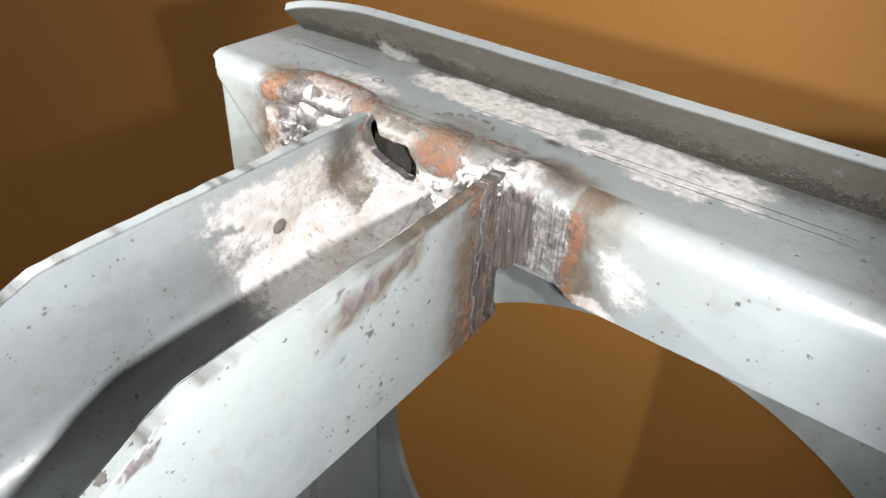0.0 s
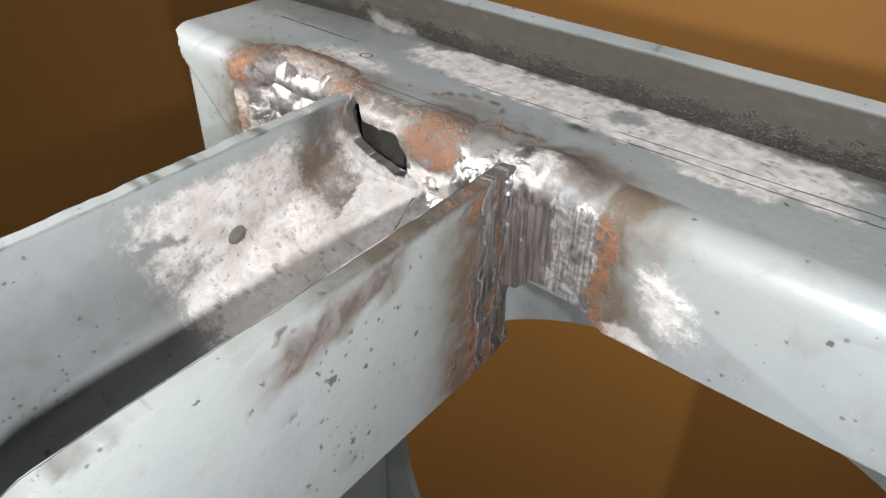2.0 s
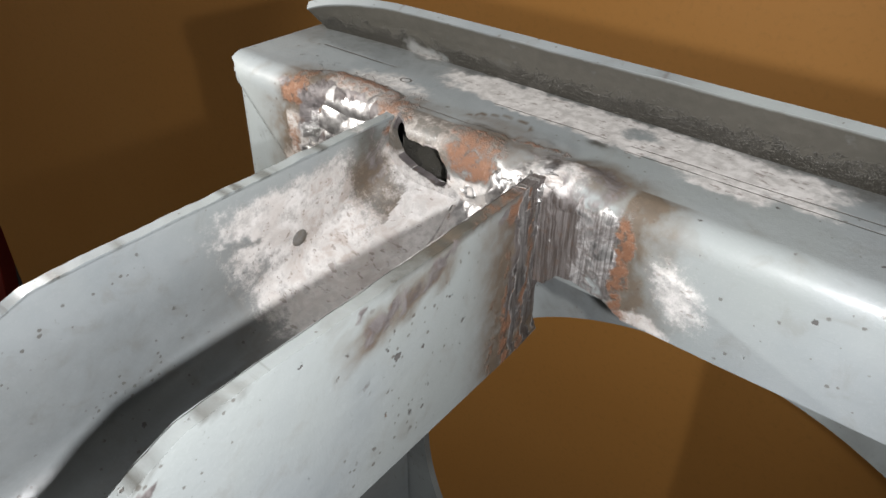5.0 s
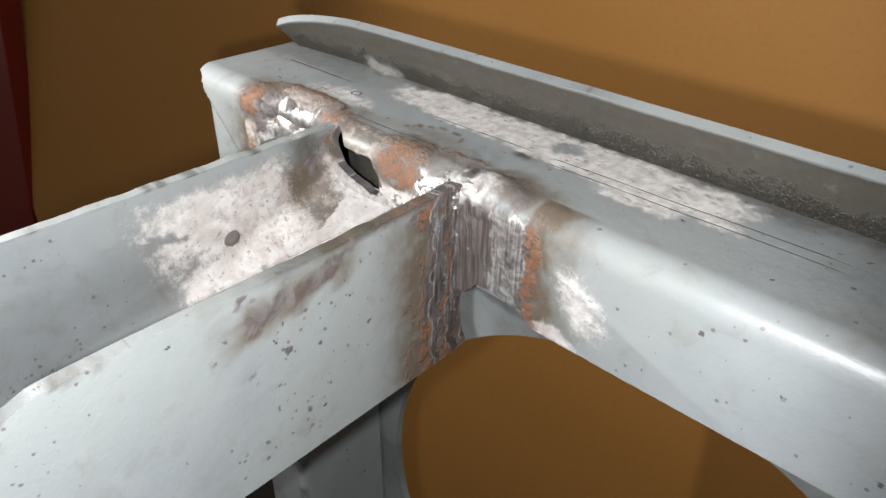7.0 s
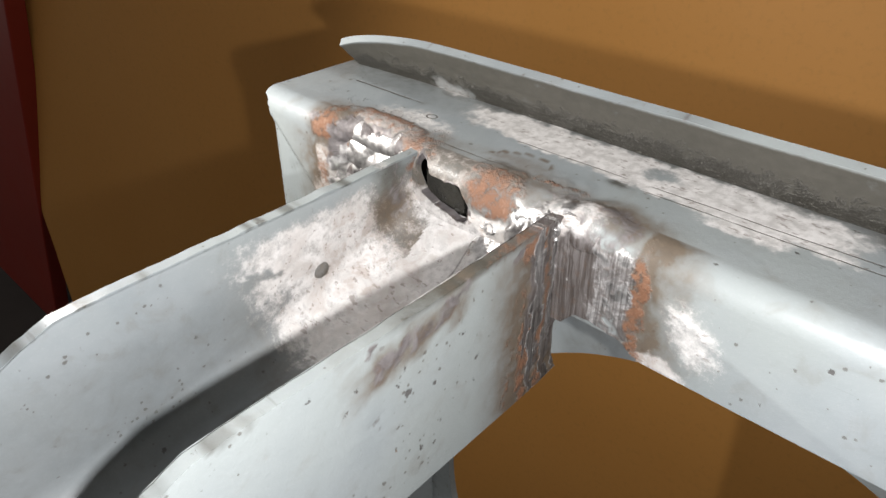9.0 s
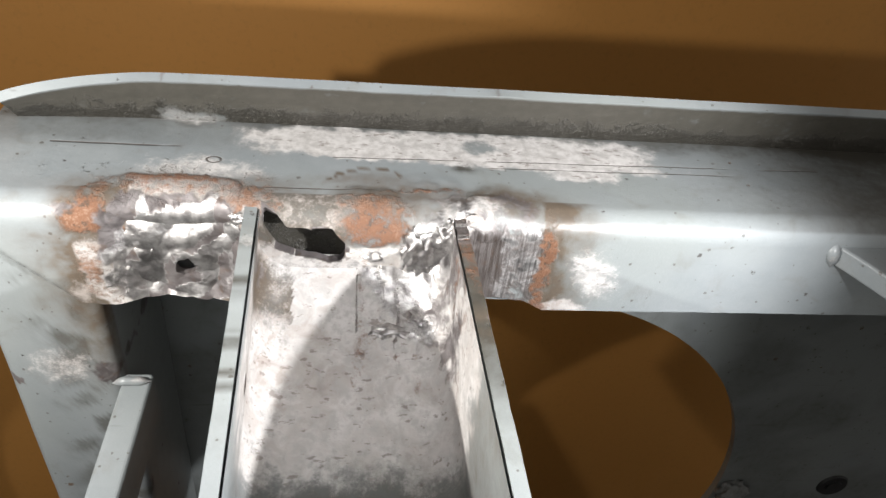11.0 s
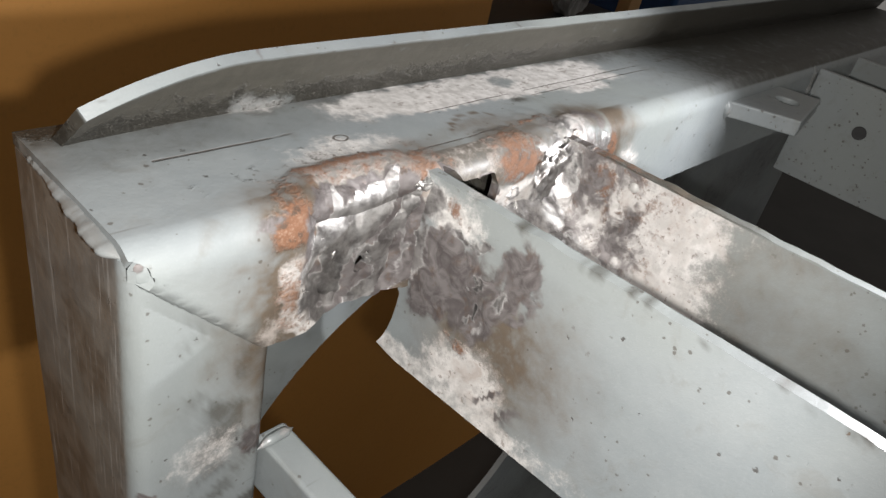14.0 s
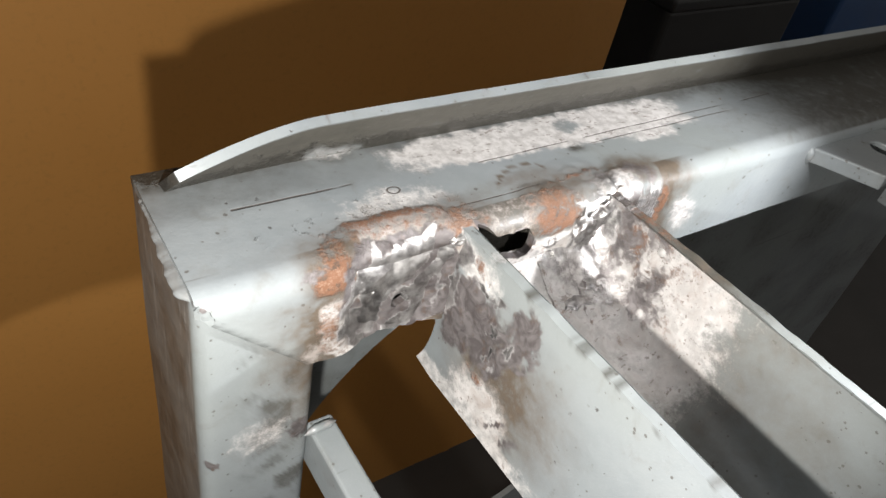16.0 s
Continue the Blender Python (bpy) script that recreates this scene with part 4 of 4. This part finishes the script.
far_arm = part("far_arm", prism([(-0.004, 0.0), (-0.004, -0.057), (-0.22, -0.057), (-0.22, -0.03), (-0.12, 0.0)], 0.0034, Matrix(((0, 0, 1, 0.358), (1, 0, 0, 0), (0, 1, 0, 0), (0, 0, 0, 1)))), STEEL, frame_thing, "dark grey plain channel arm", bevel=0.0006)
part("arm_side", prism([(-0.004, 0.0), (-0.004, -0.057), (-0.22, -0.057), (-0.22, -0.03), (-0.12, 0.0)], 0.0034, Matrix(((0, 0, 1, 0.420), (1, 0, 0, 0), (0, 1, 0, 0), (0, 0, 0, 1)))), STEEL, far_arm, bevel=0.0006)
# black disc laid on the side to give the darkness of a bolt hole
bm = bmesh.new()
bmesh.ops.create_cone(bm, cap_ends=True, segments=20, radius1=0.0035, radius2=0.0030, depth=0.002, matrix=Matrix.Translation((0.3575, -0.035, -0.022)) @ pose(0, 0, 0, 0, 90, 0))
part("bolt_hole_disc", bm, BLACK, far_arm, "small black disc standing for a dark bolt hole in the arm")
part("web", block((0.3616, -0.22, -0.057), (0.4198, -0.004, -0.0535)), STEEL, far_arm)

brk = part("side_bracket", block((0.0330, -0.056, -0.090), (0.0425, 0.004, -0.0705)), STEEL, frame_thing, "grey flat steel bar welded to the post", bevel=0.0012)
for y in (-0.044,):
    bm = bmesh.new()
    bmesh.ops.create_cone(bm, cap_ends=True, segments=24, radius1=0.0055, radius2=0.0050, depth=0.002, matrix=Matrix.Translation((0.0433, y, -0.080)) @ pose(0, 0, 0, 0, 90, 0))
    part("bolt_head", bm, STEEL, brk, "round grey bolt head", bevel=0.0004)
part("weld_bead", stained(bead("weld_bead", [(0.0305, -0.001, -0.070), (0.0345, -0.0012, -0.0685), (0.0425, 0.0, -0.070)], 0.0015, 0.35), lambda p: {"metal": 0.35, "soot": 0.3}), STEEL, frame_thing, "rough weld bead on the bar")

for (x, z), r in (((0.383, -0.2176), 0.009),):
    bm = bmesh.new()
    for rad, d in ((r, 0.0012), (r * 0.55, 0.0022)):
        bmesh.ops.create_cone(bm, cap_ends=True, segments=28, radius1=rad, radius2=rad * 0.9, depth=d, matrix=Matrix.Translation((x, PLATE_Y - d / 2, z)) @ pose(0, 0, 0, 90, 0, 0))
    part("grommet", bm, BLACK, frame_thing, "dark round grommet in the plate")
slag("weld_lump", (0.322, PLATE_Y - 0.002, -0.220), (0.010, 0.006, 0.010), 21, "lumpy grey weld", {"scorch": 0.3, "metal": 0.25})

# ---- surroundings ----
CARD_Y = 0.41


def card_place(x, z):
    bow = 0.004 * math.sin(x * 5.0 + 0.6) + 0.003 * fbm((x, 0, z), 3)
    crease = 0.0025 * (1 - smooth(0.0, 0.012, abs(x + 0.165))) + 0.002 * (1 - smooth(0.0, 0.010, abs(x - 0.535)))
    return (x, CARD_Y + bow - crease - 0.20 * max(0.0, -0.165 - x), z)


sheet_me = sheet("cardboard_sheet", steps(-1.165, 0.600, 0.0125)[:-1] + steps(0.600, 1.3, 0.02), steps(FLOOR_Z, 0.5, 0.03), card_place, lambda p, x, z: x < 0.601 or z < -0.40)
tagged(part("cardboard_sheet", sheet_me, CARD, None, "brown corrugated cardboard sheet standing behind the frame", thick=-0.005), category="cardboard")

bm = prism([(-2.2, FLOOR_Z), (-1.32, FLOOR_Z), (-0.825, 0.20), (-2.2, 0.20)], 0.03, Matrix(((1, 0, 0, 0), (0, 0, 1, 0.205), (0, 1, 0, 0), (0, 0, 0, 1))))
tagged(part("red_board", bm, RED, None, "red painted board standing against the cardboard", bevel=0.003), category="board")

bm = block((-4, -4, FLOOR_Z - 0.05), (5, 3, FLOOR_Z))
tagged(part("floor", bm, CONCRETE, None, "dark concrete workshop floor"), category="floor", kind="structure")
bm = block((-4, 1.6, FLOOR_Z), (5, 1.7, 2.2))
tagged(part("wall_north", bm, PLASTER, None, "dim grey plaster workshop wall"), category="wall", kind="structure")
# clutter past the cardboard
bin_body = tagged(part("storage_bin", block((0.98, 0.62, FLOOR_Z), (1.36, 0.92, -0.275)), BLACK, None, "black plastic storage bin in the dark", bevel=0.01), category="bin")
part("lid", block((0.965, 0.605, -0.274), (1.375, 0.935, -0.25)), BLACK, bin_body, bevel=0.006)
bm = bmesh.new()
bmesh.ops.create_icosphere(bm, subdivisions=4, radius=1)
for v in bm.verts:
    k = 0.75 + 0.3 * noise.ridged_multi_fractal(v.co * 1.4, 0.9, 2.1, 4, 0.9, 1.8)
    v.co = Vector((1.215 + 0.040 * v.co.x * k, 0.70 + 0.05 * v.co.y * k, -0.165 + 0.090 * v.co.z * k))
tagged(part("plastic_wrapping", bm, WRAP, None, "crumpled silver plastic wrapping on a black bin"), category="wrapping")
bm = bmesh.new()
bmesh.ops.create_cube(bm, size=1, matrix=Matrix.Translation((1.49, 0.72, -0.26)) @ pose(0, 0, 0, 0, 4, 0) @ Matrix.Diagonal((0.048, 0.03, 1.38, 1)))
tagged(part("timber_batten", bm, TIMBER, None, "pale upright pine batten leaning among the clutter", bevel=0.002), category="timber")
tagged(part("carton", block((1.00, 0.98, FLOOR_Z), (1.72, 1.30, 0.10)), CARD, None, "brown cardboard carton behind a black bin", bevel=0.004), category="carton")
crate = tagged(part("blue_crate", block((1.72, 0.72, FLOOR_Z), (2.35, 1.10, -0.02)), BLUE, None, "dark blue plastic crate on the concrete floor", bevel=0.01), category="crate")
part("rim", block((1.705, 0.705, -0.019), (2.365, 1.115, 0.02)), BLUE, crate, bevel=0.006)
